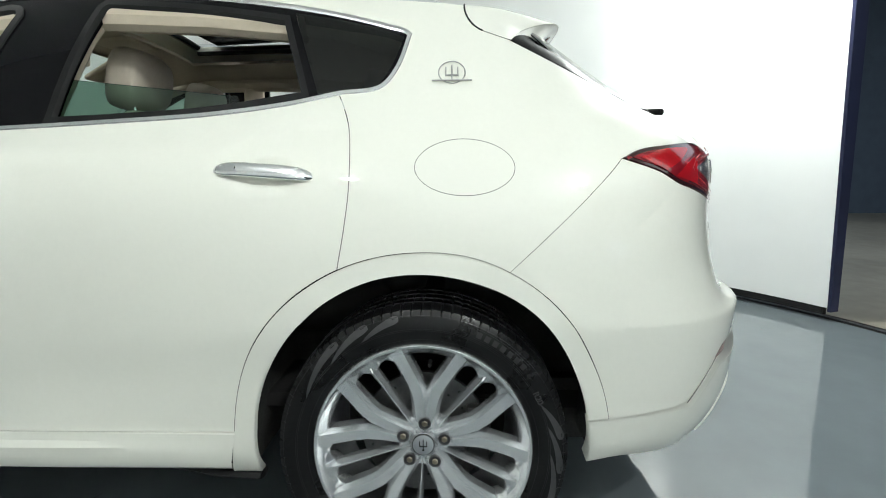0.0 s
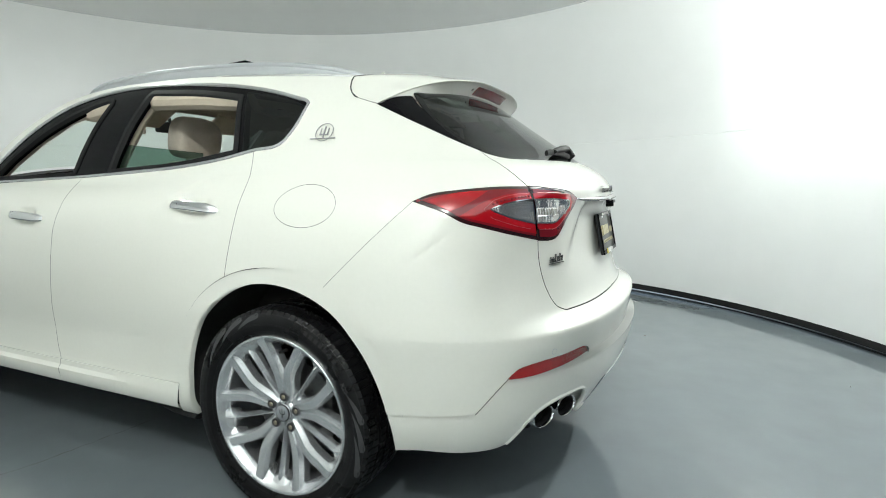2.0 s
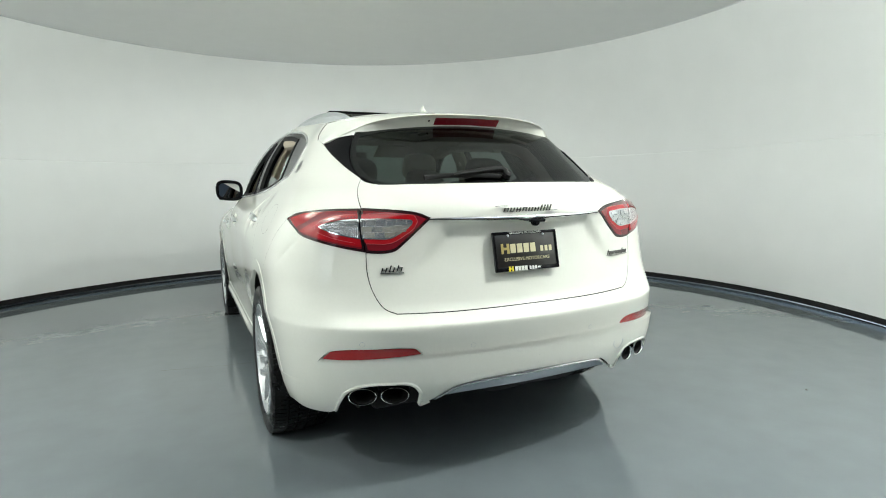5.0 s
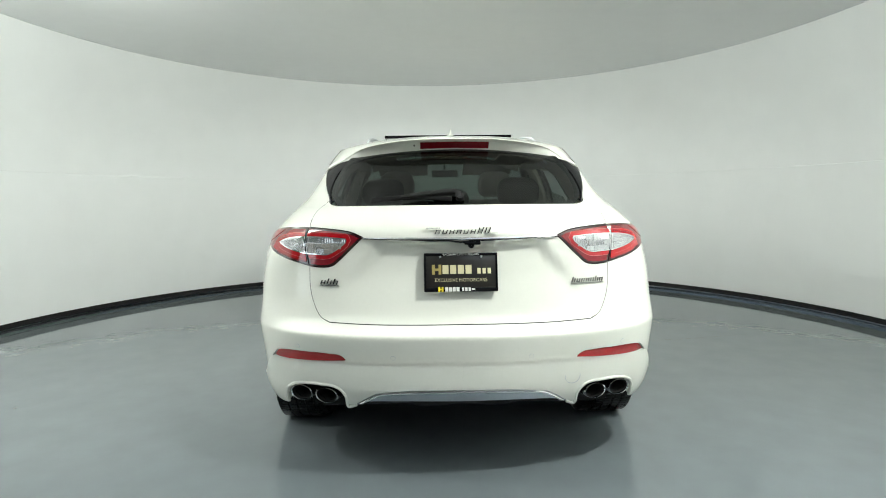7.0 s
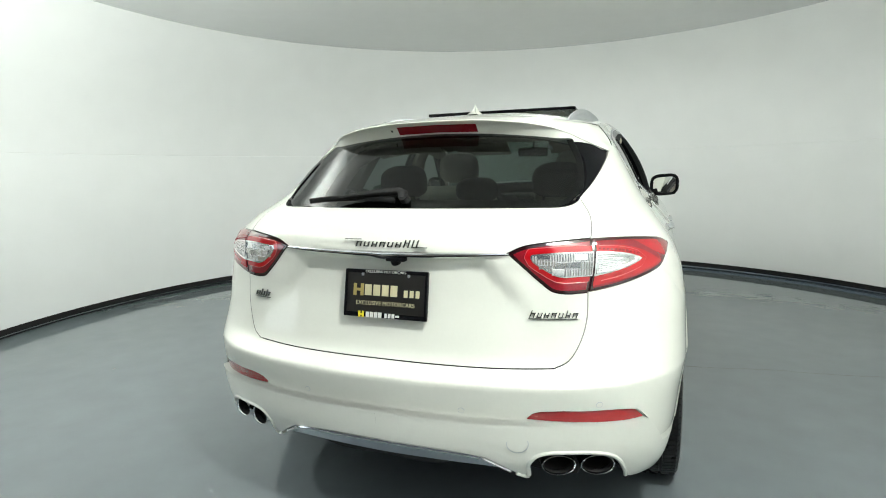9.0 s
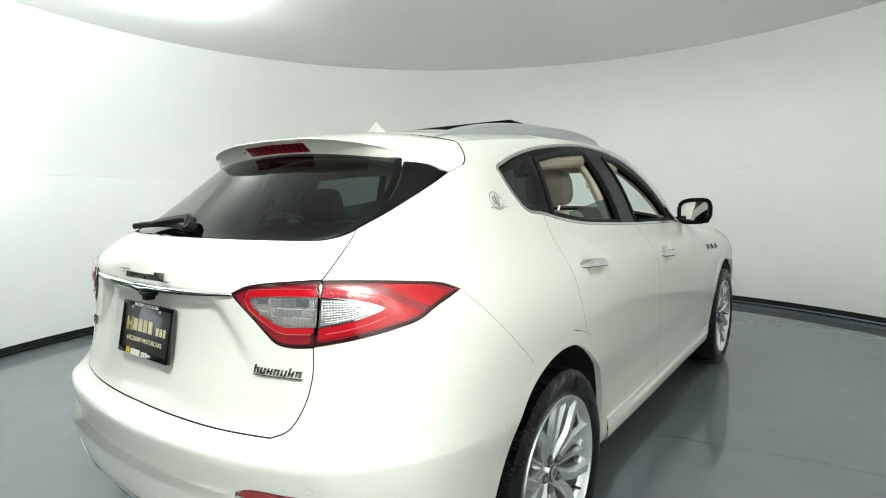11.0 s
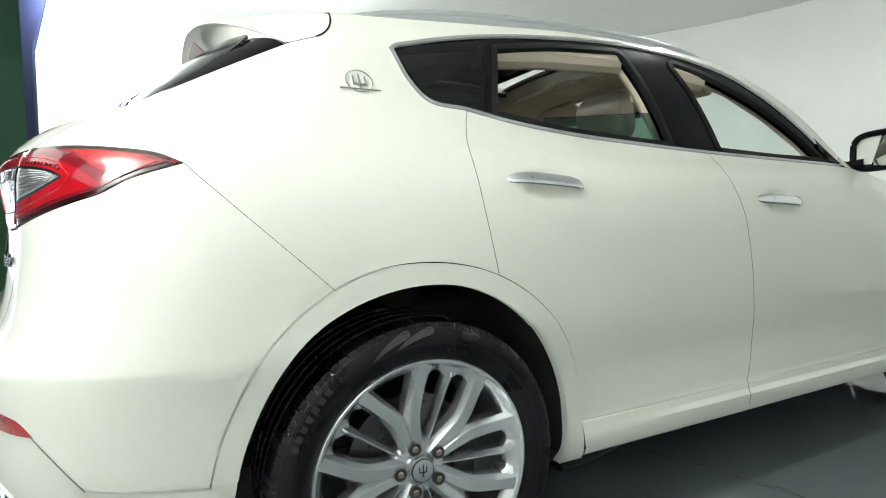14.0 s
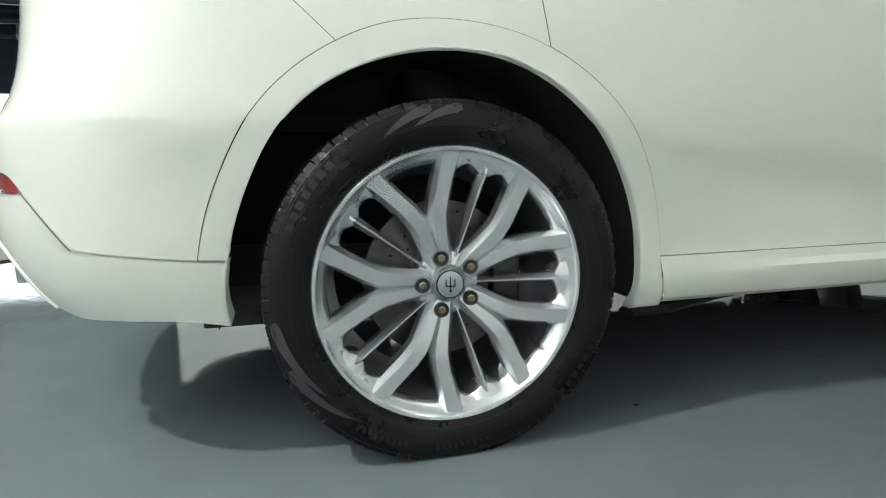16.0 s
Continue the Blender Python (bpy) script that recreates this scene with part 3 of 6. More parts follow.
CRACK = material("crack_dark", (.03, .027, .024), .8)
crack([(.55, 1.20), (.80, 1.30), (.98, 1.345), (1.10, 1.375), (1.22, 1.386)], .004)
crack([(.97, 1.371), (1.28, 1.40), (1.62, 1.465), (2.05, 1.50), (2.43, 1.575), (2.8, 1.64)], .0038)
crack([(.05, 1.19), (.29, 1.172), (.45, 1.185), (.60, 1.218)], .0035)
crack([(-1.55, 1.28), (-1.30, 1.22), (-1.0, 1.165), (-.6, 1.12)], .0025)

# painted floor sign on the green wall
sign = thing("wall_sign", "white painted floor number sign on the green wall", "sign", place=(HX0 + .002, -3.48, 2.375))
part("sign_border", joined(box((.004, .40, .008), (0, 0, .281)), box((.004, .40, .008), (0, 0, -.281)), box((.004, .008, .57), (0, .196, 0)), box((.004, .008, .57), (0, -.196, 0))), SIGN_WHITE, sign, smooth=False)
for name, body, size, y, z in (("sign_word", "FLOOR", .105, 0, .165), ("sign_number", "1", .26, -.02, -.09)):
    cu = bpy.data.curves.new(name, "FONT")
    cu.body, cu.size, cu.extrude, cu.align_x, cu.align_y = body, size, .001, "CENTER", "CENTER"
    ob = new(name, cu)
    cu.materials.append(SIGN_WHITE)
    ob.parent = sign
    ob.matrix_basis = Matrix.Translation((.002, y, z)) @ Matrix(((0, 0, 1, 0), (1, 0, 0, 0), (0, 1, 0, 0), (0, 0, 0, 1)))
conduit = thing("conduit", "thin grey vertical conduit with a small box", "conduit", place=(HX0 + .016, -3.22, 0))
part("pipe", turned(lathe([(0.001, .012), (5.58, .012)], 12, "z"), Matrix.Identity(4)), HALL_STEEL, conduit)
part("box", box((.05, .09, .12), (.01, 0, 3.85), .006), SIGN_WHITE, conduit)
# ---- the car: body panels ----
CAR = thing("car", "pearl white four-door sport utility car with tan leather cabin", "car", place=(0, 0, 0))
A_LINE = [(.224, 1.281), (.196, 1.215), (.182, 1.15), (.176, 1.04), (.187, .935), (.204, .842)]
ARCH_TOP = [(.204, .842), (.10, .874), (-.02, .884), (-.13, .873), (-.231, .835)]
ARCH_FRONT = [(.52, .27), (.508, .34), (.498, .40), (.488, .49), (.440, .628), (.340, .755), (.204, .842)]
ARCH_BACK = [(-.231, .835), (-.341, .758), (-.416, .642), (-.472, .526), (-.498, .442)]
_ARCH = spline(ARCH_FRONT + ARCH_TOP[1:] + ARCH_BACK[1:], .02)
for _ in range(14):
    _ARCH[1:-1] = (_ARCH[:-2] + 2 * _ARCH[1:-1] + _ARCH[2:]) / 4
_ARCH = [tuple(q) for q in _ARCH]
_TOP_FROM, _TOP_TO = (min(range(len(_ARCH)), key=lambda k: math.dist(_ARCH[k], q)) for q in (ARCH_TOP[0], ARCH_TOP[-1]))
ARCH_FRONT, ARCH_TOP, ARCH_BACK = _ARCH[: _TOP_FROM + 1], _ARCH[_TOP_FROM: _TOP_TO + 1], _ARCH[_TOP_TO:]
ARCH_DOOR = [q for q in ARCH_FRONT if q[1] >= .405]
ARCH_IN = [(.438, .262), (.446, .342), (.440, .44), (.418, .530), (.354, .642), (.280, .725), (.192, .785), (.105, .818), (.0, .829), (-.125, .812), (-.235, .770), (-.306, .714), (-.352, .650), (-.394, .571), (-.422, .506), (-.443, .440)]
_IN = spline(ARCH_IN, .02)
for _ in range(12):
    _IN[1:-1] = (_IN[:-2] + 2 * _IN[1:-1] + _IN[2:]) / 4
ARCH_EDGE = [tuple(q) for q in _IN[::2]]
GAP_F = [(-.231, .835), (-.390, .972), (-.545, 1.105)]
DLO_LOW = [(.036, 1.459), (.071, 1.352), (.112, 1.300), (.224, 1.281), (.36, 1.252), (.57, 1.225), (.82, 1.209), (1.166, 1.191), (1.6, 1.176), (2.0, 1.163)]
DLO_TOP = [(2.003, 1.164), (1.814, 1.312), (1.635, 1.441), (1.476, 1.530), (1.302, 1.578), (1.124, 1.600), (.904, 1.603), (.661, 1.588), (.422, 1.561), (.227, 1.523), (.097, 1.487), (.055, 1.474), (.036, 1.459)]
GAP_C = [(1.166, 1.191), (1.158, 1.135), (1.160, 1.07), (1.186, .985), (1.222, .85), (1.254, .67), (1.268, .54), (1.258, .45), (1.240, .398)]
GAP_FRONT = [(2.0, 1.163), (2.20, 1.145), (2.315, 1.08), (2.33, .95), (2.335, .75), (2.36, .55), (2.37, .398)]
TAIL_TOP = [(-.548, 1.107), (-.606, 1.128), (-.70, 1.140), (-.84, 1.149), (-.972, 1.150)]
TAIL_TOP_GATE = [(-.972, 1.150), (-1.075, 1.144), (-1.165, 1.137), (-1.23, 1.127), (-1.285, 1.107)]
TAIL_LOW_GATE = [(-1.285, 1.107), (-1.23, 1.055), (-1.178, 1.008), (-1.145, .983), (-1.10, .975), (-1.022, .979)]
TAIL_LOW = [(-1.022, .979), (-.95, .992), (-.88, 1.006), (-.77, 1.031), (-.715, 1.045), (-.655, 1.073), (-.548, 1.107)]
GATE_UP = [(-.972, 1.150), (-.940, 1.185), (-.902, 1.235), (-.885, 1.271)]
GATE_SIDE = [(-1.022, .979), (-1.03, .897), (-1.055, .820), (-1.10, .758), (-1.15, .737)]
GATE_LOW = [(-1.15, .737), (-1.35, .733), (-1.55, .733), (-1.75, .734)]
FIN_LOW = [(-.885, 1.271), (-.79, 1.306), (-.67, 1.352), (-.53, 1.402), (-.407, 1.4435)]
ROOF_CUT = [(-.407, 1.4435), (-.364, 1.452), (-.32, 1.461), (-.275, 1.472), (-.246, 1.489), (-.229, 1.512), (-.226, 1.535), (-.232, 1.5505)]
SILL_Z = .398


def roof_line(u0, u1, n=40):
    return [(u, float(CANT(skin(u, 1.5)[1]))) for u in np.linspace(u0, u1, n)]


def rocker(side, u0, u1):
    """Sill cover: a plain upper face, a bright ledge that grows towards the front, and a rounded lower edge."""
    bm = bmesh.new()
    rows = []
    for u in np.linspace(u0, u1, 22):
        k = float(ease(.60, 1.05, u)) * float(ease(2.52, 2.40, u))
        x0 = float(skin(u, .43)[0]) + .004
        prof = [(x0 - .03, .3975), (x0 + .001, .3975), (x0 + .003, .3957), (x0 + .004 + .001 * k, .372 + .004 * k), (x0 + .006 + .011 * k, .360), (x0 + .006 + .010 * k, .345), (x0 + .004 + .008 * k, .315), (x0 - .004 + .006 * k, .298), (x0 - .018 + .004 * k, .287), (x0 - .05, .2845)]
        lean = [float(np.interp(z, (.285, .34, .40), (.019, .009, 0))) for _, z in prof]
        back, fore = max(0, (u0 + .09 - u) / .09), max(0, (u - u1 + .09) / .09)
        rows.append([bm.verts.new((side * x, u + q * (back if u0 < 1 else -.6 * back) - q * (fore if u1 > 2 else .6 * fore), z)) for (x, z), q in zip(prof, lean)])
    for p, q in zip(rows, rows[1:]):
        for i in range(len(p) - 1):
            bm.faces.new((p[i], p[i + 1], q[i + 1], q[i]) if side > 0 else (p[i + 1], p[i], q[i], q[i + 1]))
    return part("rocker_panel", bm, PAINT, CAR, sharp=24)


OUTER = {}
for side in (-1, 1):
    # quarter panel with the roof side and the windscreen pillar
    outline = loop_of(A_LINE, ARCH_TOP, GAP_F, TAIL_TOP, GATE_UP, FIN_LOW, ROOF_CUT, roof_line(-.232, 2.02), [(2.02, float(CANT(2.02))), (2.004, 1.164)], DLO_TOP, DLO_LOW[:4])
    holes = []
    if side < 0:
        holes = [np.array([(-.119 + .134 * math.cos(a), 1.089 + .070 * math.sin(a)) for a in np.linspace(0, 2 * math.pi, 72, endpoint=False)])]
    quarter = panel("quarter_panel", outline, PAINT, CAR, side, holes=holes, gap=.0008, edge=SEAM_SHADE)
    if side < 0:
        panel("fuel_door", holes[0], PAINT, quarter, side, gap=.0010, edge=SEAM_SHADE, label="round white fuel filler flap")
    OUTER[side] = quarter
    rear = panel("rear_door", loop_of(A_LINE[::-1], DLO_LOW[3:8], GAP_C, [GAP_C[-1], (.498, SILL_Z)], [(.498, SILL_Z)] + ARCH_DOOR), PAINT, CAR, side, fine=((.42, 1.10, .27, .11),), gap=.0017, edge=SEAM_SHADE)
    front = panel("front_door", loop_of(GAP_C[::-1], DLO_LOW[7:], GAP_FRONT, [GAP_FRONT[-1], GAP_C[-1]]), PAINT, CAR, side, fine=((1.405, 1.028, .10, .065),), gap=.0014, edge=SEAM_SHADE)
    OUTER["rear", side], OUTER["front", side] = rear, front
    panel("front_fender", loop_of(GAP_FRONT[::-1], [(2.0, 1.163), (2.03, float(CANT(2.03)) - .002)], roof_line(2.03, 3.62, 30), [(3.62, roof_line(3.62, 3.63, 2)[0][1]), (3.52, .60), (3.50, .442)], [(3.004 - u, z) for u, z in (ARCH_BACK[::-1] + ARCH_TOP[::-1][1:] + ARCH_DOOR[::-1][1:])], [(3.004 - .498, SILL_Z), GAP_FRONT[-1]]), PAINT, CAR, side, gap=.0012, edge=SEAM_SHADE)
    rocker(side, .495, 1.2385)
    rocker(side, 1.2410, 2.5025)
    part("sill_tray", tube([(side * x, y, z) for x, y, z in ((.925, .44, .262), (.915, .56, .268), (.90, .72, .283), (.88, 1.0, .292))], [.012, .016, .012, .006], 8, (2.2, 1)), BLACK_MATT, CAR)
    arch = loop_of(ARCH_FRONT, ARCH_TOP, ARCH_BACK, [ARCH_BACK[-1], (-.445, .4385)], [(-.445, .4385)] + ARCH_EDGE[::-1] + [ARCH_IN[0]], [ARCH_IN[0], (.48, .252), (.52, .27)])
    panel("wheel_arch_trim", arch, PAINT, CAR, side, lift=.0045, gap=.0020, depth=.024, step=.025)
    farch = np.array([(3.004 - u, z) for u, z in arch])[::-1]
    panel("wheel_arch_trim", farch, PAINT, CAR, side, lift=.0045, gap=.0020, depth=.024, step=.025)
    # bright strip and black frame round the side windows
    dlo = loop_of(DLO_LOW, DLO_TOP)
    inner = inset(dlo, .0105)
    panel("window_trim", dlo, TRIM_BRIGHT, CAR, side, lift=.003, gap=.0008, holes=[inner], depth=.012, label="satin chrome strip round the side windows")
    rear_open = loop_of([(.312, 1.279), (.352, 1.40), (.390, 1.512)], [(.390, 1.512), (.622, 1.545), (.88, 1.564)], [(.88, 1.564), (.916, 1.562), (.930, 1.545)], [(.930, 1.545), (1.008, 1.2135)], [(1.008, 1.2135), (.82, 1.222), (.57, 1.239), (.312, 1.279)])
    front_open = loop_of([(1.240, 1.205), (1.150, 1.522)], [(1.150, 1.522), (1.160, 1.545), (1.19, 1.551)], [(1.19, 1.551), (1.30, 1.527), (1.496, 1.449), (1.713, 1.322), (1.90, 1.190)], [(1.90, 1.190), (1.6, 1.191), (1.232, 1.205)])
    quarter_glass = loop_of([(.058, 1.452), (.090, 1.365), (.128, 1.309), (.168, 1.301), (.285, 1.285)], [(.285, 1.285), (.33, 1.41), (.372, 1.530)], [(.372, 1.530), (.22, 1.502), (.105, 1.471), (.058, 1.452)])
    frame_part = panel("window_frame", inner, BLACK_GLOSS, CAR, side, lift=-.004, gap=.0, holes=[rear_open, front_open, quarter_glass], depth=.035, step=.03, label="black window frame and pillar cover")
    for ring in (rear_open, front_open):
        panel("window_seal", ring, BLACK_MATT, frame_part, side, lift=.002, gap=-.006, holes=[inset(ring, .006)], depth=.02, label="matt black rubber window seal")
    panel("quarter_window", quarter_glass, GLASS_DARK, CAR, side, lift=-.002, gap=.0008, depth=.004, label="dark privacy glass of the fixed rear side window")
    panel("rear_door_glass", loop_of([(1.02, 1.345), (.80, 1.322), (.505, 1.292)], [(.505, 1.292), (.487, 1.24)], [(.487, 1.24), (1.07, 1.195)], [(1.07, 1.195), (1.02, 1.345)]), GLASS_GREEN, rear, side, lift=-.022, gap=0, depth=.004, label="half-lowered green tinted door glass")


# roof, windscreen and bonnet span from side to side
def spanning(name, y0, y1, mat, rows, s0=-1.0, s1=1.0, columns=28, parent=CAR, label="", drop=0.0, edge=0.0, depth=.02):
    us = np.linspace(y0, y1, rows)
    ss = np.linspace(s0, s1, columns)

    def surf(u, s):
        c = float(CANT(skin(u, 1.0)[1] if u > NOSE_FROM else u))
        p = skin(u, c)
        xr = float(p[0]) - edge
        return np.array([xr * s, p[1], c + float(CROWN(p[1])) * (1 - abs(s) ** 2.6) - drop])

    P = np.array([[surf(u, s) for s in ss] for u in us])
    e = .004
    N = np.array([[np.cross(surf(u, s + e) - surf(u, s - e), surf(u + e, s) - surf(u - e, s)) for s in ss] for u in us])
    N /= np.linalg.norm(N, axis=-1, keepdims=True)
    V, NN = list(P.reshape(-1, 3)), list(N.reshape(-1, 3))
    k = columns
    F = [(i * k + j, i * k + j + 1, (i + 1) * k + j + 1, (i + 1) * k + j) for i in range(rows - 1) for j in range(k - 1)]
    border = [(0, j) for j in range(k)] + [(i, k - 1) for i in range(1, rows)] + [(rows - 1, j) for j in range(k - 2, -1, -1)] + [(i, 0) for i in range(rows - 2, 0, -1)]
    for a, b in zip(border, border[1:] + border[:1]):
        m = len(V)
        V += [P[a], P[b], P[b] - N[b] * depth, P[a] - N[a] * depth]
        NN += [N[a], N[b], N[b], N[a]]
        F.append((m, m + 3, m + 2, m + 1))
    return linked(name, V, F, mat, parent, label, NN)


SUN = (.62, 1.16, .63)  # sunroof opening: from, to, share of the half width
spanning("roof", SUN[1], 1.42, PAINT, 12, edge=.003)
spanning("roof_panel", -.115, .60, PAINT, 26, edge=.003)
spanning("roof_side", SUN[0], SUN[1], PAINT, 16, -1, -SUN[2], 8, edge=.003)
spanning("roof_side", SUN[0], SUN[1], PAINT, 16, SUN[2], 1, 8, edge=.003)
spanning("windscreen", 1.43, 2.06, GLASS_CLEAR, 24, -.97, .97, depth=.005, label="clear green-tinted windscreen")
spanning("cowl", 2.065, 2.16, BLACK_MATT, 5, drop=.012)
spanning("bonnet", 2.165, 3.95, PAINT, 40, -.96, .96, 30, drop=.002)
# sunroof: lifted dark glass slid back over the roof, and the frame of the opening
def lid_grid(half, y0, y1, nx=11, ny=8):
    """A gently crowned closed plate, given by its two skins and its rim."""
    at = lambda x, y, dz: (x, y, 1.700 + .001 * (1 - (x / half) ** 2) - .045 * (y - .60) + dz)
    V = [at(x, y, dz) for dz in (0, .016) for y in np.linspace(y0, y1, ny) for x in np.linspace(-half, half, nx)]
    m = nx * ny
    F = [(k + i * nx + j, k + i * nx + j + 1, k + (i + 1) * nx + j + 1, k + (i + 1) * nx + j) for k in (0, m) for i in range(ny - 1) for j in range(nx - 1)]
    rim = list(range(nx)) + [i * nx + nx - 1 for i in range(1, ny)] + [m - 1 - j for j in range(1, nx)] + [i * nx for i in range(ny - 2, 0, -1)]
    return V, F + [(a, b, b + m, a + m) for a, b in zip(rim, rim[1:] + rim[:1])]


linked("sunroof", *lid_grid(.44, .60, 1.08), BLACK_GLOSS, CAR, "raised black glass sunroof panel, slid open")
for s in (-1, 1):
    part("sunroof_rail", tube([(s * .405, y, float(CANT(y)) + float(CROWN(y)) * .73 - .022) for y in np.linspace(.62, 1.16, 8)], .016, 8), BLACK_MATT, CAR)
part("wind_deflector", tube([(x, 1.155, float(CANT(1.155)) + float(CROWN(1.155)) * (1 - abs(x / .66) ** 2.6) - .004) for x in np.linspace(-.40, .40, 12)], .012, 8), BLACK_MATT, CAR)

for side in (-1, 1):
    nose_top = float(roof_line(3.62, 3.63, 2)[0][1])
    panel("front_bumper", loop_of([(3.50, .444), (3.522, .60), (3.622, nose_top)], [(3.622, nose_top), (3.9, .86), (4.49, .84)], [(4.49, .84), (4.49, .30)], [(4.49, .30), (3.9, .30), (3.49, .32)], [(3.49, .32), (3.50, .444)]), PAINT, CAR, side, gap=.001, step=.05, edge=SEAM_SHADE)

# added dark shell that closes the gaps between the panels: darkens them, blocks light
DLO = loop_of(DLO_LOW, DLO_TOP)
HATCH_GLASS = loop_of([(-1.75, 1.252), (-1.06, 1.252), (-.95, 1.265), (-.86, 1.30)], [(-.86, 1.30), (-.77, 1.36), (-.68, 1.49)], [(-.68, 1.49), (-.9, 1.51), (-1.3, 1.525), (-1.75, 1.53)])
us = np.concatenate([np.arange(-1.75, 0, .035), np.arange(0, 4.5, .04)])
zs = np.arange(.30, 1.60, .03)
for side in (-1, 1):
    U, Z = np.meshgrid(us, zs, indexing="ij")
    W = np.clip((-.85 - U) / .2, 0, 1)[..., None]
    P = (skin(U, Z) - skin_normal(U, Z) * .028 * (1 - W) + np.array([-.02, .075, 0]) * W) * np.array([side, 1, 1])
    cu, cz = (U[:-1, :-1] + U[1:, 1:]) / 2, (Z[:-1, :-1] + Z[1:, 1:]) / 2
    cy = skin(cu, cz)[..., 1]
    keep = ~(inside(inset(DLO, -.034), cu, cz) | inside(inset(HATCH_GLASS, -.02), cu, cz) | (np.hypot(cu, cz - .37) < .475) | ((cz < .46) & (np.abs(cu) < .56)) | (np.hypot(cu - 3.004, cz - .37) < .475) | (cz > CANT(cy) - .02) | ((cz < .48) & (cu < -.8)))
    n = len(zs)
    linked("added_dark_shell", P.reshape(-1, 3), [(i * n + j, (i + 1) * n + j, (i + 1) * n + j + 1, i * n + j + 1) for i in range(len(us) - 1) for j in range(n - 1) if keep[i, j]], BLACK_DEEP, CAR)
part("underbody", box((1.62, 2.0, .04), (0, 1.5, .325), .01), BLACK_DEEP, CAR)
part("underbody", box((1.30, 4.5, .08), (0, 1.45, .36), .02), BLACK_DEEP, CAR)
part("rear_underbody", box((.90, .40, .10), (0, -.58, .40), .03), BLACK_DEEP, CAR)
for y in (0, 3.004):
    for side in (-1, 1):
        V, F = [], []
        for i, a in enumerate(np.linspace(math.radians(-11), math.radians(191), 32)):
            edge_x = float(skin((y + .47 * math.cos(a)) if y == 0 else -.47 * math.cos(a), .385 + .47 * math.sin(a))[0]) - .026
            for x in (edge_x, .88, .70, .52):
                V.append((side * x, y + .470 * math.cos(a), .380 + .470 * math.sin(a)))
            V.append((side * .52, y + .05 * math.cos(a), .380 + .05 * math.sin(a)))
        for i in range(31):
            F += [(i * 5 + k, i * 5 + k + 1, (i + 1) * 5 + k + 1, (i + 1) * 5 + k) for k in range(4)]
        linked("arch_liner", V, F, LINER, CAR)
# ---- wheels ----
RIM_R, TYRE_R, AXLE_Z = .284, .3790, .3650


def swept_bar(points, widths, tops, depth, crest=0.0):
    """A spoke: a bar along (axial, across, out) points with a bevelled crest."""
    bm = bmesh.new()
    rings = []
    for k, p in enumerate(points):
        p = Vector(p)
        d = Vector(points[min(k + 1, len(points) - 1)]) - Vector(points[max(k - 1, 0)])
        side = Vector((0, -d.z, d.y)).normalized()
        w, t = widths[k] / 2, tops[k] / 2
        f = Vector((1, 0, 0))
        rings.append([bm.verts.new(p + side * a + f * b) for a, b in ((-w, -depth), (-w * .97, -.017), (-t, 0), (t, 0), (w * .97, -.017), (w, -depth))])
    for a, b in zip(rings, rings[1:]):
        for i in range(6):
            bm.faces.new((a[i], a[(i + 1) % 6], b[(i + 1) % 6], b[i]))
    bm.faces.new(rings[0])
    bm.faces.new(rings[-1])
    return bm


def tyre_mesh(half=.138):
    """Tyre with rounded shoulders, four grooves and cut shoulder blocks."""
    prof = [(-half + .012, RIM_R - .004), (-half + .004, RIM_R + .010), (-half - .003, RIM_R + .030), (-half - .005, RIM_R + .052), (-half, RIM_R + .074), (-half + .010, RIM_R + .089), (-half + .024, TYRE_R - .007), (-half + .040, TYRE_R - .003)]
    tread = []
    for c in (-.070, -.024, .024, .070):
        tread += [(c - .0065, TYRE_R - .0005), (c - .005, TYRE_R - .0075), (c + .005, TYRE_R - .0075), (c + .0065, TYRE_R - .0005)]
    full = prof + tread + [(-a, r) for a, r in reversed(prof)]
    blocks = 92
    angles = [(2 * math.pi * (k + f) / blocks, f < .12, k % 2 == 0) for k in range(blocks) for f in (0, .11, .15, .96)]
    n = len(angles)
    bm = bmesh.new()
    rows = []
    for a, slot, wide in angles:
        row = []
        for k, (p, r) in enumerate(full):
            cut = 0
            if slot and abs(p) > .085 and r > RIM_R + .084:
                cut = .0055 if wide else .0035
            elif slot and abs(p) < .085 and r > TYRE_R - .002:
                cut = .003
            row.append(bm.verts.new((p, (r - cut) * math.sin(a), max((r - cut) * math.cos(a), .0005 - AXLE_Z))))
        rows.append(row)
    for i in range(n):
        a, b = rows[i], rows[(i + 1) % n]
        for k in range(len(full) - 1):
            bm.faces.new((a[k], a[k + 1], b[k + 1], b[k]))
    return bm


def arc_strip(r0, r1, a0, a1, x, skew=0.0, n=14, taper=.0):
    """A thin raised mark on the sidewall."""
    bm = bmesh.new()
    rows = []
    for i in range(n + 1):
        t = i / n
        w = 1 - taper * abs(2 * t - 1) ** 2
        m, h = (r0 + r1) / 2 + skew * (t - .5), (r1 - r0) / 2 * w
        a = radians(a0 + (a1 - a0) * t)
        rows.append([bm.verts.new((x(r), r * math.cos(a), r * math.sin(a))) for r in (m - h, m + h)])
    for a, b in zip(rows, rows[1:]):
        bm.faces.new((a[0], a[1], b[1], b[0]))
    return bm


def wall_x(r):
    """How far out the sidewall stands at a radius."""
    return float(np.interp(r, [RIM_R - .004, RIM_R + .010, RIM_R + .030, RIM_R + .052, RIM_R + .074, RIM_R + .089], [.126, .134, .141, .143, .138, .128])) + .0016


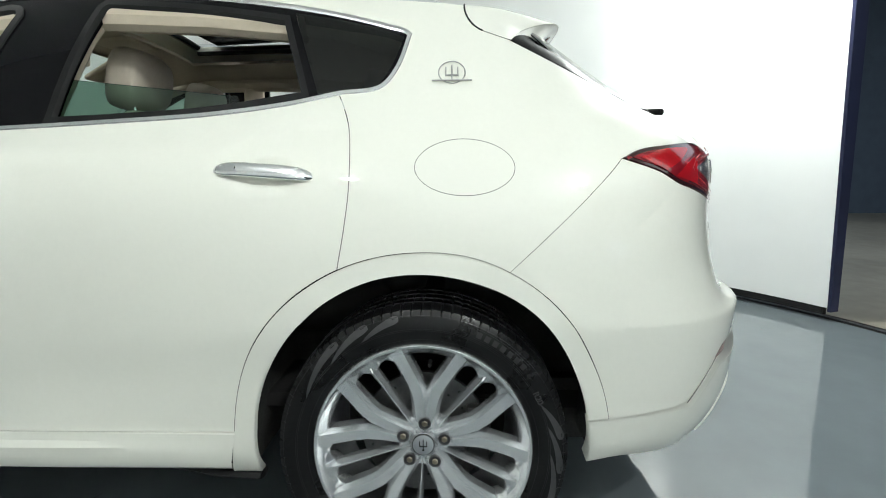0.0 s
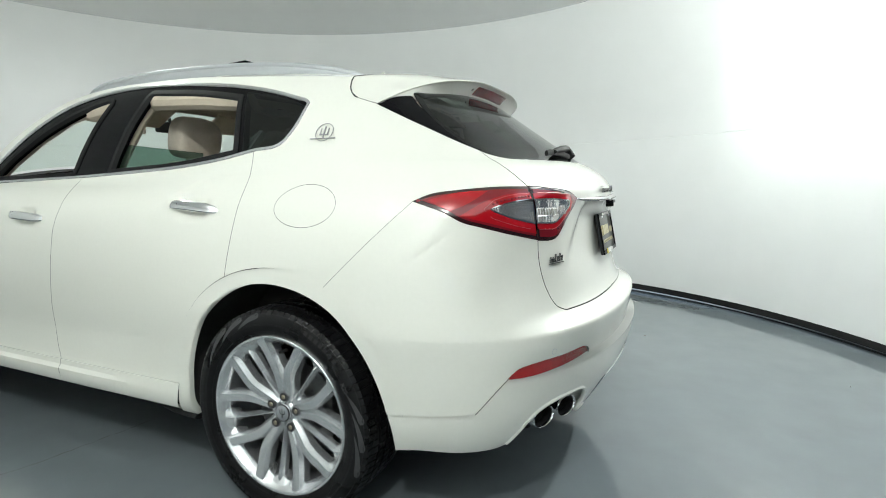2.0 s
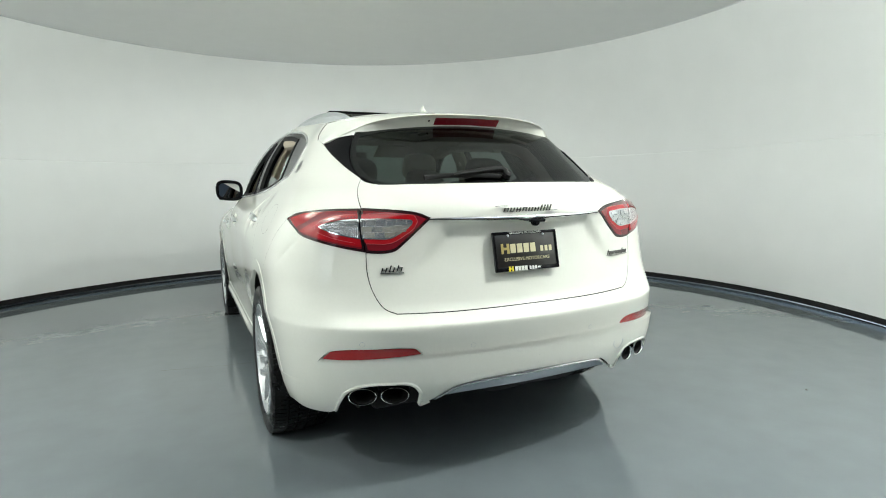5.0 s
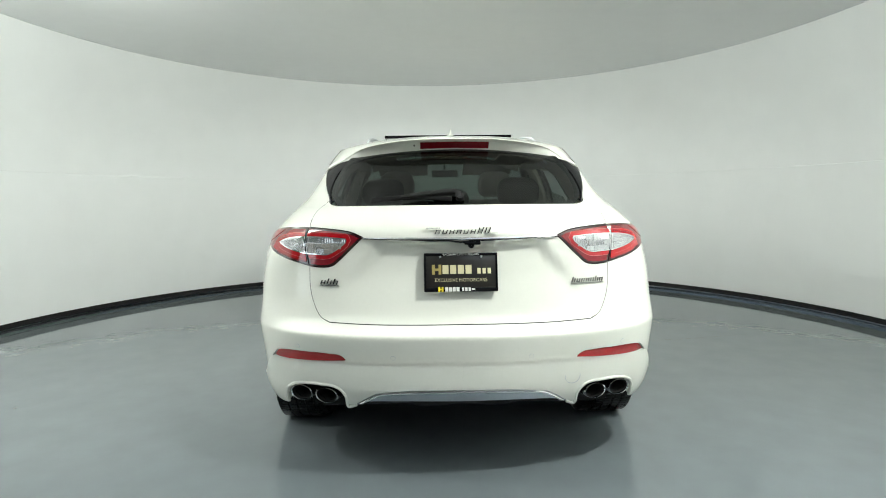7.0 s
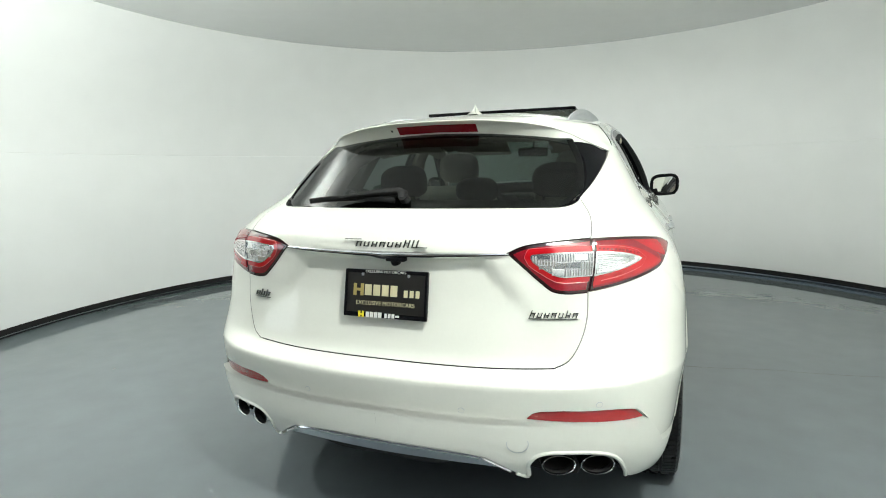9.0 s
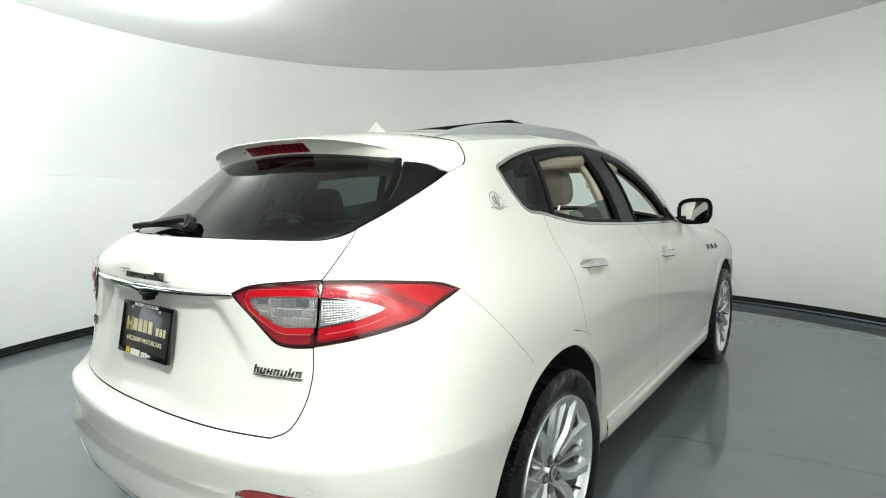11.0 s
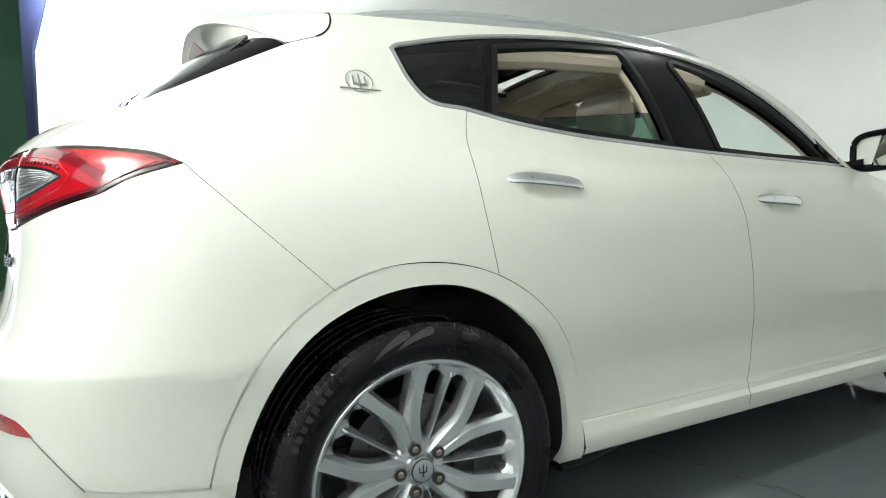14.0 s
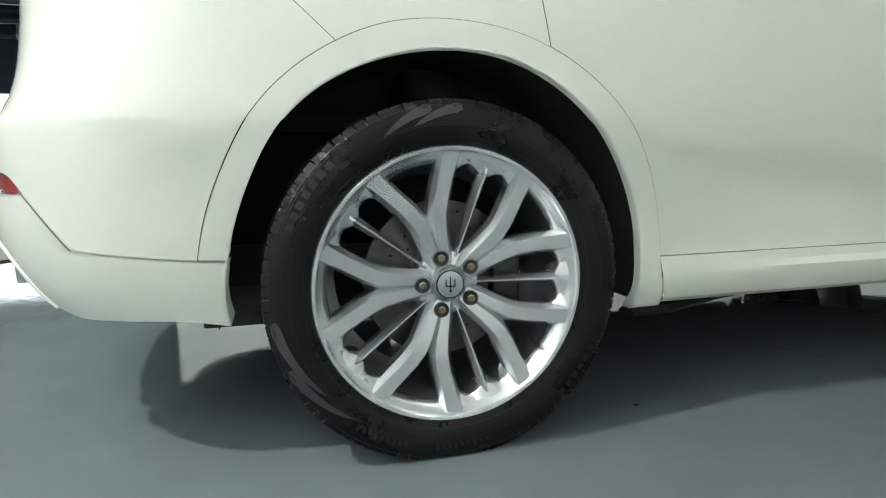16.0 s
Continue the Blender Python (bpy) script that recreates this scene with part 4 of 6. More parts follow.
def tongue(a0, long=24, n=16):
    """A flame-like moulded flash that sweeps from the shoulder inwards and ends in a point."""
    bm = bmesh.new()
    rows = []
    for i in range(n + 1):
        t = i / n
        m = RIM_R + .072 - .030 * t ** 1.3
        h = .0105 * (1 - t) ** .6 * min(1, t * 6 + .45) + .0004
        a = radians(a0 + long * t)
        rows.append([bm.verts.new((wall_x(r), r * math.cos(a), r * math.sin(a))) for r in (m - h, m + h)])
    for a, b in zip(rows, rows[1:]):
        bm.faces.new((a[0], a[1], b[1], b[0]))
    return bm


def build_wheel(side, y, spin):
    """spin: the angle, seen from outside, of one blade between two spokes."""
    bm = lathe([(.122, RIM_R + .001), (.133, RIM_R), (.136, RIM_R - .003), (.135, RIM_R - .009), (.127, RIM_R - .0125), (.118, RIM_R - .021), (.104, RIM_R - .031), (.02, .238), (-.06, .228), (-.13, RIM_R - .02), (-.134, RIM_R)], 96)
    wheel = part("wheel", bm, ALLOY, CAR, "silver alloy wheel with ten bent spokes", sharp=40)
    part("barrel", lathe([(.100, RIM_R - .0330), (.02, .2365), (-.06, .2265), (-.12, RIM_R - .03)], 72), ALLOY_SHADE, wheel)
    part("tyre", tyre_mesh(), RUBBER, wheel, "black road tyre with moulded sidewall marks", sharp=28)
    for g in range(5):
        turn = Matrix.Rotation(radians(spin + 72 * g), 4, "X")
        for s in (-1, 1):
            path = [(.092, s * .016, .036), (.098, s * .031, .064), (.106, s * .051, .098), (.113, s * .0665, .129), (.117, s * .0735, .160), (.121, s * .0785, .207), (.126, s * .0820, .246), (.1275, s * .0825, .2545)]
            path = [(x, a * 1.01, r * 1.014) for x, a, r in path]
            part("spoke", turned(swept_bar(path, [.040, .043, .045, .046, .046, .046, .049, .053], [.013, .018, .023, .026, .027, .027, .030, .033], .048), turn), ALLOY, wheel, sharp=18)
        part("blade", turned(swept_bar([(.090, 0, .058), (.097, 0, .10), (.104, 0, .15), (.110, 0, .20), (.117, 0, .238), (.112, 0, .255)], [.010, .013, .017, .020, .023, .027], [.002, .0025, .003, .004, .004, .006], .036), turn), ALLOY, wheel, sharp=18)
        web = bmesh.new()
        rows = []
        for k in range(13):
            a = radians(-17.5 + 35 * k / 12)
            inner_r = .240 - .010 * math.cos(math.pi * (k / 6 - 1) * 2)
            rows.append([web.verts.new((x, -r * math.sin(a), r * math.cos(a))) for x, r in ((.060, inner_r), (.100, inner_r), (.106, inner_r + .004), (.120, .2665), (.060, .2665))])
        for p, q in zip(rows, rows[1:]):
            for k in range(4):
                web.faces.new((p[k], q[k], q[k + 1], p[k + 1]))
        part("web", turned(web, turn), ALLOY, wheel, sharp=30)
    part("hub", lathe([(.098, .0001), (.098, .0315), (.090, .0335), (.083, .040), (.080, .066), (.070, .076), (.050, .082)], 60), ALLOY, wheel)
    part("centre_cap", lathe([(.1045, .0001), (.1045, .0270), (.1035, .0296), (.096, .0300)], 48), SATIN, wheel, "silver wheel cap with a dark plain emblem")
    mark = joined(*[box(q, c, .0) for q, c in (((.0012, .0022, .030), (.1052, 0, .001)), ((.0012, .020, .0026), (.1052, 0, -.004)), ((.0012, .0022, .015), (.1052, -.0095, .003)), ((.0012, .0022, .015), (.1052, .0095, .003)), ((.0012, .006, .003), (.1052, 0, -.014)))])
    part("cap_mark", mark, BLACK_MATT, wheel, smooth=False)
    part("cap_ring", lathe([(.1046, .0276), (.1054, .0284), (.1044, .0294), (.100, .0302)], 48), BLACK_MATT, wheel)
    for g in range(5):
        a = radians(spin + 36 + 72 * g)
        c = (0, .0575 * -math.sin(a), .0575 * math.cos(a))
        part("lug_nut", turned(joined(lathe([(.1035, .0001), (.1035, .0066), (.1015, .0086), (.090, .0092)], 6), lathe([(.1042, .0001), (.1042, .0036), (.101, .0040)], 10)), Matrix.Translation(c)), NUT, wheel, sharp=25)
        # almost flush disc, its dark colour stands in for a deep well's shade
        part("lug_well", turned(lathe([(.0995, .0001), (.0998, .0125), (.1012, .0145), (.1005, .0158), (.090, .0168)], 24), Matrix.Translation(c)), WELL_SHADE, wheel)
    a = radians(spin - 37)
    part("valve", turned(turned(lathe([(0, .0001), (0, .0045), (.012, .0052), (.034, .0062)], 10), Matrix.Rotation(radians(180), 4, "Y")), Matrix.Translation((.128, -.232 * math.sin(a), .228 * math.cos(a)))), BLACK_MATT, wheel)
    # smooth flashes and raised marks on the sidewall
    flashes = ((87, 17), (97, 18), (187, 30), (203, 27)) if side > 0 else ((99, 18), (112, 22), (126, 28), (-24, 24), (-9, 22), (6, 18))
    for a0, long in flashes:
        part("sidewall_mark", tongue(a0, long), RUBBER_SHINE, wheel, "smooth shiny moulded flash on the tyre")
    for a0 in ((132, 312) if side > 0 else (40, 220)):
        for q in (.047, .0705):
            part("sidewall_bar", arc_strip(RIM_R + q, RIM_R + q + .0012, a0, a0 + 27, wall_x, 0, 12), RUBBER_TEXT, wheel)
        for k in range(7):
            part("sidewall_bar", arc_strip(RIM_R + .0515, RIM_R + .0665, a0 + 1 + 3.8 * k, a0 + 3.4 + 3.8 * k, wall_x, 0, 3), RUBBER_TEXT, wheel)
    for a0 in (232, 262):
        for k in range(9):
            part("sidewall_bar", arc_strip(RIM_R + .046, RIM_R + (.056 if k % 3 else .060), a0 + 2.3 * k, a0 + 1.3 + 2.3 * k, wall_x, .004, 2), RUBBER_TEXT, wheel)
    part("sidewall_rib", joined(*[arc_strip(RIM_R + q, RIM_R + q + .0011, 0, 360, wall_x, 0, 120) for q in (.014, .0385, .0425, .0760)]), RUBBER_TEXT, wheel)
    m = Matrix.Translation((side * .853, y, AXLE_Z))
    if side < 0:
        m = m @ Matrix.Rotation(math.pi, 4, "Z")
    wheel.matrix_basis = m
    if y < 1:
        # dark box added inboard of the wheel to block a bright floor reflection
        part("reflection_blocker", box((.012, .36, .20), (side * .64, y - .35, .33), .004), LINER, CAR)
    disc = part("brake_disc", lathe([(.03, .05), (.03, .172), (.012, .172), (.012, .05)], 72), STEEL, CAR)
    disc.matrix_basis = m
    holes = joined(*[turned(lathe([(.0306, .0001), (.0306, .0035)], 8), Matrix.Translation((0, r * math.sin(a), r * math.cos(a)))) for r, o in ((.10, 0), (.125, .13), (.15, .26)) for a in np.arange(0, 6.28, .42) + o])
    tagged(part("drill_hole", holes, BLACK_DEEP, disc), "rows of small drilled holes", kind="stuff")
    cal = part("brake_caliper", box((.07, .07, .17), (.02, .145, .0), .015), CALIPER, CAR, "black brake caliper")
    cal.matrix_basis = m
    return wheel


# spin counts from straight up, turning the way the wheel's own frame turns
build_wheel(1, 0.0, -90)
LEFT_REAR = build_wheel(-1, 0.0, 32)
build_wheel(1, 3.004, -60)
build_wheel(-1, 3.004, -80)
text = bpy.data.curves.new("tyre_size", "FONT")
text.body, text.size, text.extrude, text.align_x, text.align_y = "R20", .022, .0008, "CENTER", "CENTER"
tyre_text = new("tyre_size", text)
tyre_text.data.materials.append(RUBBER_SHINE)
tyre_text.parent = LEFT_REAR
a = radians(27)
tyre_text.matrix_basis = Matrix.Translation((.1452, .328 * math.cos(a), .328 * math.sin(a))) @ Matrix.Rotation(a - math.pi / 2, 4, "X") @ Matrix(((0, 0, 1, 0), (1, 0, 0, 0), (0, 1, 0, 0), (0, 0, 0, 1)))
# ---- tail: bumper, tailgate, lamps, spoiler ----
LOW_LINE = [(-.496, .440), (-.60, .450), (-.733, .463)]
LOW_FOLD = [(-.733, .463), (-.790, .532), (-.834, .576)]
REFL_TOP = [(-.834, .576), (-.866, .599), (-.90, .6065), (-1.06, .6125), (-1.213, .607), (-1.238, .592)]
CREASE = [(-1.238, .578), (-1.45, .573), (-1.75, .578)]
bumper = panel("rear_bumper", loop_of(ARCH_BACK, LOW_LINE, LOW_FOLD, REFL_TOP, [(-1.238, .592), (-1.238, .578)], CREASE, [(-1.75, .578), (-1.75, .734)], GATE_LOW[::-1], GATE_SIDE[::-1], TAIL_LOW, GAP_F[::-1]), PAINT, CAR, 0, gap=.0008, step=.03, edge=SEAM_SHADE, fine=((-1.13, .704, .62, .026), (-.62, .97, .14, .11)))
skirt_low, skirt_fold = [(-.444, .4355), (-.496, .438), (-.60, .448), (-.732, .461)], [(-.732, .461), (-.788, .529), (-.822, .564)]
skirt_top = [(-.822, .564), (-.95, .5675), (-1.10, .5715), (-1.238, .579), (-1.45, .581), (-1.75, .585)]
skirt = loop_of(skirt_low, skirt_fold, skirt_top, [(-1.75, .585), (-1.75, .468)], [(-1.75, .468), (-1.50, .462), (-1.372, .449)], [(-1.372, .449), (-1.32, .424), (-1.272, .396), (-1.243, .384)], [(-1.243, .384), (-1.226, .392), (-1.223, .43), (-1.196, .462), (-1.10, .474), (-.98, .463), (-.93, .440), (-.893, .395), (-.862, .350)], [(-.862, .350), (-.83, .338), (-.683, .332), (-.56, .318), (-.482, .305)], [(-.482, .305), (-.462, .38), (-.444, .4355)])
for side in (-1, 1):
    # thin grey tube put in for the shade along the fold
    part("fold_shade", tube([(skin(u, z) + skin_normal(u, z) * .0022) * np.array([side, 1, 1]) for u, z in spline(LOW_FOLD, .02)], .0013, 6), SEAM_SHADE, bumper)
panel("bumper_skirt", skirt, PAINT, CAR, 0, lift=lambda u, z: .002 + (.015 + .015 * ease(.47, .57, z) * ease(-1.0, -1.30, u)) * ease(-.54, -.72, u), gap=.0008, depth=.04, step=.022)
for side in (-1, 1):
    panel("reflector", loop_of([(-.868, .597), (-.90, .604), (-1.06, .610), (-1.213, .605)], [(-1.213, .605), (-1.236, .582)], [(-1.236, .582), (-1.14, .575), (-1.04, .570), (-.89, .566), (-.832, .568)], [(-.832, .568), (-.868, .597)]), REFLECTOR, bumper, side, lift=-.004, gap=.0006, depth=.02, step=.02, label="slim red bumper reflector")
    panel("reflector_pocket", loop_of([(-.745, .475), (-.79, .575), (-.86, .618), (-1.26, .622)], [(-1.26, .622), (-1.26, .555)], [(-1.26, .555), (-.83, .54), (-.77, .48)], [(-.77, .48), (-.745, .475)]), PAINT, bumper, side, lift=-.010, gap=0, depth=.006, step=.02)
    for u, z in ((-1.008, .634), (-1.452, .6025)):
        ring = np.array([(u + .0098 * math.cos(a), z + .0086 * math.sin(a)) for a in np.linspace(0, 2 * math.pi, 28, endpoint=False)])
        panel("parking_sensor", ring, PAINT, bumper, side, lift=.0012, gap=0, depth=.004, step=.01)
        panel("sensor_ring", inset(ring, -.0013), SATIN, bumper, side, lift=.0006, gap=0, holes=[ring], depth=.002, step=.01)
    panel("exhaust_recess", loop_of([(-1.235, .36), (-1.235, .44), (-1.19, .485), (-.98, .48), (-.90, .44), (-.85, .35)], [(-.85, .35), (-1.235, .36)]), BLACK_DEEP, CAR, side, lift=-.075, gap=0, depth=.01)
    for x, y in ((.716, -.866), (.597, -.911)):
        # oval tips whose mouths follow the bumper's corner
        frame_m = Matrix.Translation((side * x, y, .414)) @ Matrix.Rotation(radians(side * 21), 4, "Z") @ Matrix.Rotation(radians(90), 4, "X") @ Matrix.Diagonal((1.32, .80, 1, 1))
        pipe = part("exhaust_tip", turned(lathe([(-.03, .0370), (-.004, .0375), (.001, .0388), (.003, .0405), (.001, .0422), (-.006, .0430), (-.018, .0432)], 48, "z"), frame_m), CHROME, CAR, "oval chrome exhaust tip")
        part("exhaust_bore", turned(lathe([(-.006, .0373), (-.14, .0359), (-.14, .0001)], 40, "z"), frame_m), BLACK_DEEP, pipe)
        part("exhaust_sleeve", turned(lathe([(-.0175, .0436), (-.16, .0445)], 40, "z"), frame_m), BLACK_MATT, pipe)
for side in (-1, 1):
    cut = spline([(-1.262, .386), (-1.222, .374), (-1.226, .43), (-1.198, .464), (-1.10, .476), (-.98, .466), (-.928, .442), (-.890, .396), (-.860, .350)], .012)
    part("exhaust_lip", tube([(skin(u, z) + skin_normal(u, z) * .013) * np.array([side, 1, 1]) for u, z in cut], .0085, 8), PAINT, CAR)
tow = np.array([(-1.265 + .034 * math.cos(a), .508 + .030 * math.sin(a)) for a in np.linspace(0, 2 * math.pi, 40, endpoint=False)])
panel("tow_cover_seam", inset(tow, -.0016), SATIN, bumper, 1, lift=.0235, gap=0, holes=[tow], depth=.002, step=.01, label="thin round seam of the towing eye cover")
# silver guard between the pipes
guard = panel("bumper_guard", loop_of([(-1.75, .462), (-1.50, .456), (-1.378, .444), (-1.325, .418), (-1.268, .386)], [(-1.268, .386), (-1.33, .402), (-1.45, .409), (-1.75, .411)], [(-1.75, .411), (-1.75, .462)]), GUARD_SILVER, CAR, 0, lift=.010, gap=.001, depth=.03, step=.025, label="satin silver lower bumper guard")
panel("guard_insert", loop_of([(-1.75, .4095), (-1.50, .4080)], [(-1.50, .4080), (-1.515, .397), (-1.75, .398)], [(-1.75, .398), (-1.75, .4095)]), BLACK_MATT, guard, 0, lift=.008, gap=0, depth=.02, step=.03, label="dark lower insert")
for side in (-1, 1):
    edge_line = spline([(-1.75, .459), (-1.50, .453), (-1.382, .441), (-1.33, .416), (-1.285, .392)], .02)
    # brighter metal than the guard: the upward bevel's highlight put into its colour
    part("guard_edge_highlight", tube([(skin(u, z) + skin_normal(u, z) * .013) * np.array([side, 1, 1]) for u, z in edge_line], .0062, 8), LAMP_RIB, guard, "rolled top edge, its highlight put in as brighter metal")

# tailgate
# black on the gate's edges puts the gap's shade into their colour
gate = panel("tailgate", loop_of(GATE_UP[::-1][:1] + [(-.925, 1.258), (-1.0, 1.246), (-1.06, 1.2445)], [(-1.06, 1.2445), (-1.4, 1.246), (-1.75, 1.2465)], [(-1.75, 1.2465), (-1.75, .734)], GATE_LOW[::-1], GATE_SIDE[::-1], TAIL_LOW_GATE[::-1], TAIL_TOP_GATE[::-1], GATE_UP), PAINT, CAR, 0, gap=.0027, step=.026, edge=BLACK_DEEP)
panel("rear_window", loop_of([(-1.75, 1.2495), (-1.06, 1.248)], [(-1.06, 1.248), (-.98, 1.256), (-.905, 1.276)], [(-.905, 1.276), (-.835, 1.302), (-.76, 1.358), (-.71, 1.42), (-.68, 1.495)], [(-.68, 1.495), (-.9, 1.515), (-1.3, 1.53), (-1.75, 1.535)], [(-1.75, 1.535), (-1.75, 1.2495)]), GLASS_REAR, gate, 0, lift=-.004, gap=0, depth=.005, step=.03, label="dark tinted rear window")
dot = np.array([(-.880 + .0135 * math.cos(a), 1.468 + .011 * math.sin(a)) for a in np.linspace(0, 2 * math.pi, 24, endpoint=False)])
panel("sticker", dot, STICKER, gate, 1, lift=-.0105, gap=0, depth=.0006, step=.02, label="small pale round sticker inside the glass")
border_out = loop_of([(-1.75, 1.2495), (-1.06, 1.248), (-.98, 1.256), (-.905, 1.276)], [(-.905, 1.276), (-.835, 1.302), (-.76, 1.358), (-.71, 1.42), (-.68, 1.495)], [(-.68, 1.495), (-.72, 1.495), (-.75, 1.42), (-.80, 1.36), (-.875, 1.308), (-.95, 1.276), (-1.04, 1.258), (-1.12, 1.255), (-1.75, 1.256)], [(-1.75, 1.256), (-1.75, 1.2495)])
panel("window_border", border_out, BLACK_GLOSS, gate, 0, lift=-.009, gap=0, depth=.003, step=.02)
for side in (-1, 1):
    panel("side_fin", loop_of(FIN_LOW, [(-.407, 1.4435), (-.50, 1.478), (-.672, 1.497)], [(-.672, 1.497), (-.703, 1.42), (-.755, 1.356), (-.83, 1.300), (-.90, 1.274)], [(-.90, 1.274), (-.885, 1.271)]), BLACK_GLOSS, gate, side, lift=lambda u, z: .001 - .016 * ease(1.40, 1.47, z), gap=.0025, depth=.02, step=.025, label="gloss black air fin beside the rear window")


# roof spoiler: a curved wing whose sides run down into the tips of the fins
RAIL_TOP = smooth_curve([(-.15, 1.562), (-.12, 1.574), (-.045, 1.597), (.07, 1.629), (.14, 1.643), (.3, 1.667), (.5, 1.685), (.75, 1.698), (1.1, 1.702), (1.45, 1.684), (1.6, 1.655), (1.66, 1.628)])
LIP_Y = smooth_curve([(0, -.452), (.177, -.448), (.30, -.435), (.421, -.403), (.484, -.367), (.535, -.320), (.581, -.279), (.684, -.236)])
LIP_Z = smooth_curve([(0, 1.579), (.177, 1.576), (.30, 1.567), (.421, 1.551), (.484, 1.537), (.535, 1.518), (.581, 1.495), (.684, 1.446)])
LOW_Y = smooth_curve([(0, -.382), (.306, -.376), (.457, -.352), (.55, -.318), (.62, -.262), (.684, -.232)])
LOW_Z = smooth_curve([(0, 1.519), (.306, 1.509), (.457, 1.489), (.55, 1.467), (.62, 1.452), (.684, 1.4435)])
SPOILER_CUT = spline(ROOF_CUT[::-1], .004)


def spoiler_point(s, t):
    """s from -1 to 1 across, t from 0 at the roof to 1 at the lip, then down the hollow rear face to 2."""
    k = abs(s)
    x = float(np.interp(k, [0, .78, 1], [0, .50, .684]))
    lip, low = np.array([x, float(LIP_Y(x)), float(LIP_Z(x))]), np.array([x * .995, float(LOW_Y(x)), float(LOW_Z(x))])
    if k < .78:
        corner = skin(-.232, 1.5505)
        xr = k / .78 * float(corner[0])
        half = float(skin(-.118, float(CANT(-.118)))[0])
        start = np.array([xr, -.118 + (float(corner[1]) + .118) * (k / .78) ** 6, float(CANT(-.118)) + float(CROWN(-.118)) * (1 - (min(xr / half, 1)) ** 2.6)])
    else:
        u, z = SPOILER_CUT[int(round((k - .78) / .22 * (len(SPOILER_CUT) - 1)))]
        start = skin(u, z) + skin_normal(u, z) * .0015
    if t <= 1:
        e = t * t * (3 - 2 * t) * .5 + t * .5
        p = start + (lip - start) * np.array([t, t, e])
        p = p + np.array([.010 * k**4, 0, .012]) * math.sin(math.pi * t) * (1 - k**10)
    else:
        q = t - 1
        if q < .12:
            p = lip + np.array([0, -.005 * math.sin(q / .12 * math.pi), -.007 * q / .12])
        else:
            h = (q - .12) / .88
            p = lip + np.array([0, 0, -.007]) + (low - lip + np.array([0, 0, .007])) * np.array([h, h ** .7 if h > 0 else 0, h])
    return p * np.array([1 if s >= 0 else -1, 1, 1])


SS, TT = np.concatenate([np.linspace(-1, -.78, 14), np.linspace(-.76, .76, 45), np.linspace(.78, 1, 14)]), np.concatenate([np.linspace(0, 1, 18), 1 + np.linspace(.03, .12, 4), 1 + np.linspace(.18, 1, 10)])
V = [spoiler_point(q, t) for q in SS for t in TT]
n, rows_n = len(TT), len(SS)
spoiler = linked("spoiler", V, [(i * n + j, (i + 1) * n + j, (i + 1) * n + j + 1, i * n + j + 1) for i in range(rows_n - 1) for j in range(n - 1)], PAINT, gate, "body-coloured roof spoiler")
bm = bmesh.new()
bm.from_mesh(spoiler.data)
bmesh.ops.remove_doubles(bm, verts=bm.verts, dist=.0003)
bmesh.ops.recalc_face_normals(bm, faces=bm.faces)
for e in bm.edges:
    if len(e.link_faces) == 2 and e.calc_face_angle(0) > radians(40):
        e.smooth = False
bm.to_mesh(spoiler.data)
bm.free()
for side in (-1, 1):
    part("spoiler_seam", tube([(skin(u, z) + skin_normal(u, z) * .0012) * np.array([side, 1, 1]) for u, z in SPOILER_CUT[: int(len(SPOILER_CUT) * .52)]], .0026, 6), BLACK_DEEP, gate)
part("spoiler_seam", tube([spoiler_point(q, 0) + np.array([0, 0, .0005]) for q in np.linspace(-.775, .775, 40)], .0022, 6), BLACK_DEEP, gate)
V, cols = [], np.linspace(-.93, .93, 49)
for q in cols:
    a = spoiler_point(q, 2.0)
    V += [a + np.array([0, .002, .004]), a + np.array([0, -.001, -.004]), a + np.array([0, .05, -.004]), a + np.array([0, .05, .01])]
linked("spoiler_seal", V, [(i * 4 + j, (i + 1) * 4 + j, (i + 1) * 4 + (j + 1) % 4, i * 4 + (j + 1) % 4) for i in range(48) for j in range(4)], BLACK_MATT, gate, "black seal under the spoiler", smooth=False)


def lip_patch(s0, s1, q0, q1, out, rows=8, cols=24):
    P = [spoiler_point(s, 1 + q) + np.array([0, -out, 0]) for s in np.linspace(s0, s1, cols) for q in np.linspace(q0, q1, rows)]
    B = [p + np.array([0, .012, 0]) for p in P]
    F = [(i * rows + j, i * rows + j + 1, (i + 1) * rows + j + 1, (i + 1) * rows + j) for i in range(cols - 1) for j in range(rows - 1)]
    m = len(P)
    rim = [j for j in range(rows)] + [i * rows + rows - 1 for i in range(1, cols)] + [(cols - 1) * rows + j for j in range(rows - 2, -1, -1)] + [i * rows for i in range(cols - 2, 0, -1)]
    F += [(a, b, b + m, a + m) for a, b in zip(rim, rim[1:] + rim[:1])]
    return P + B, F


v, f = lip_patch(-.276, .276, .26, .74, .0025)
brake = linked("high_brake_lamp", v, f, BRAKE_RED, gate, "dark red high-level brake lamp strip", smooth=False)
for k in range(13):
    s = -.254 + k * .0423
    v, f = lip_patch(s - .012, s + .012, .34, .64, .0035, 3, 3)
    linked("led_cell", v, f, RED_DARK, brake, smooth=False)
v, f = lip_patch(-.330, -.318, .40, .52, .0022, 3, 3)
linked("washer_jet", v, f, BLACK_DEEP, gate, smooth=False)

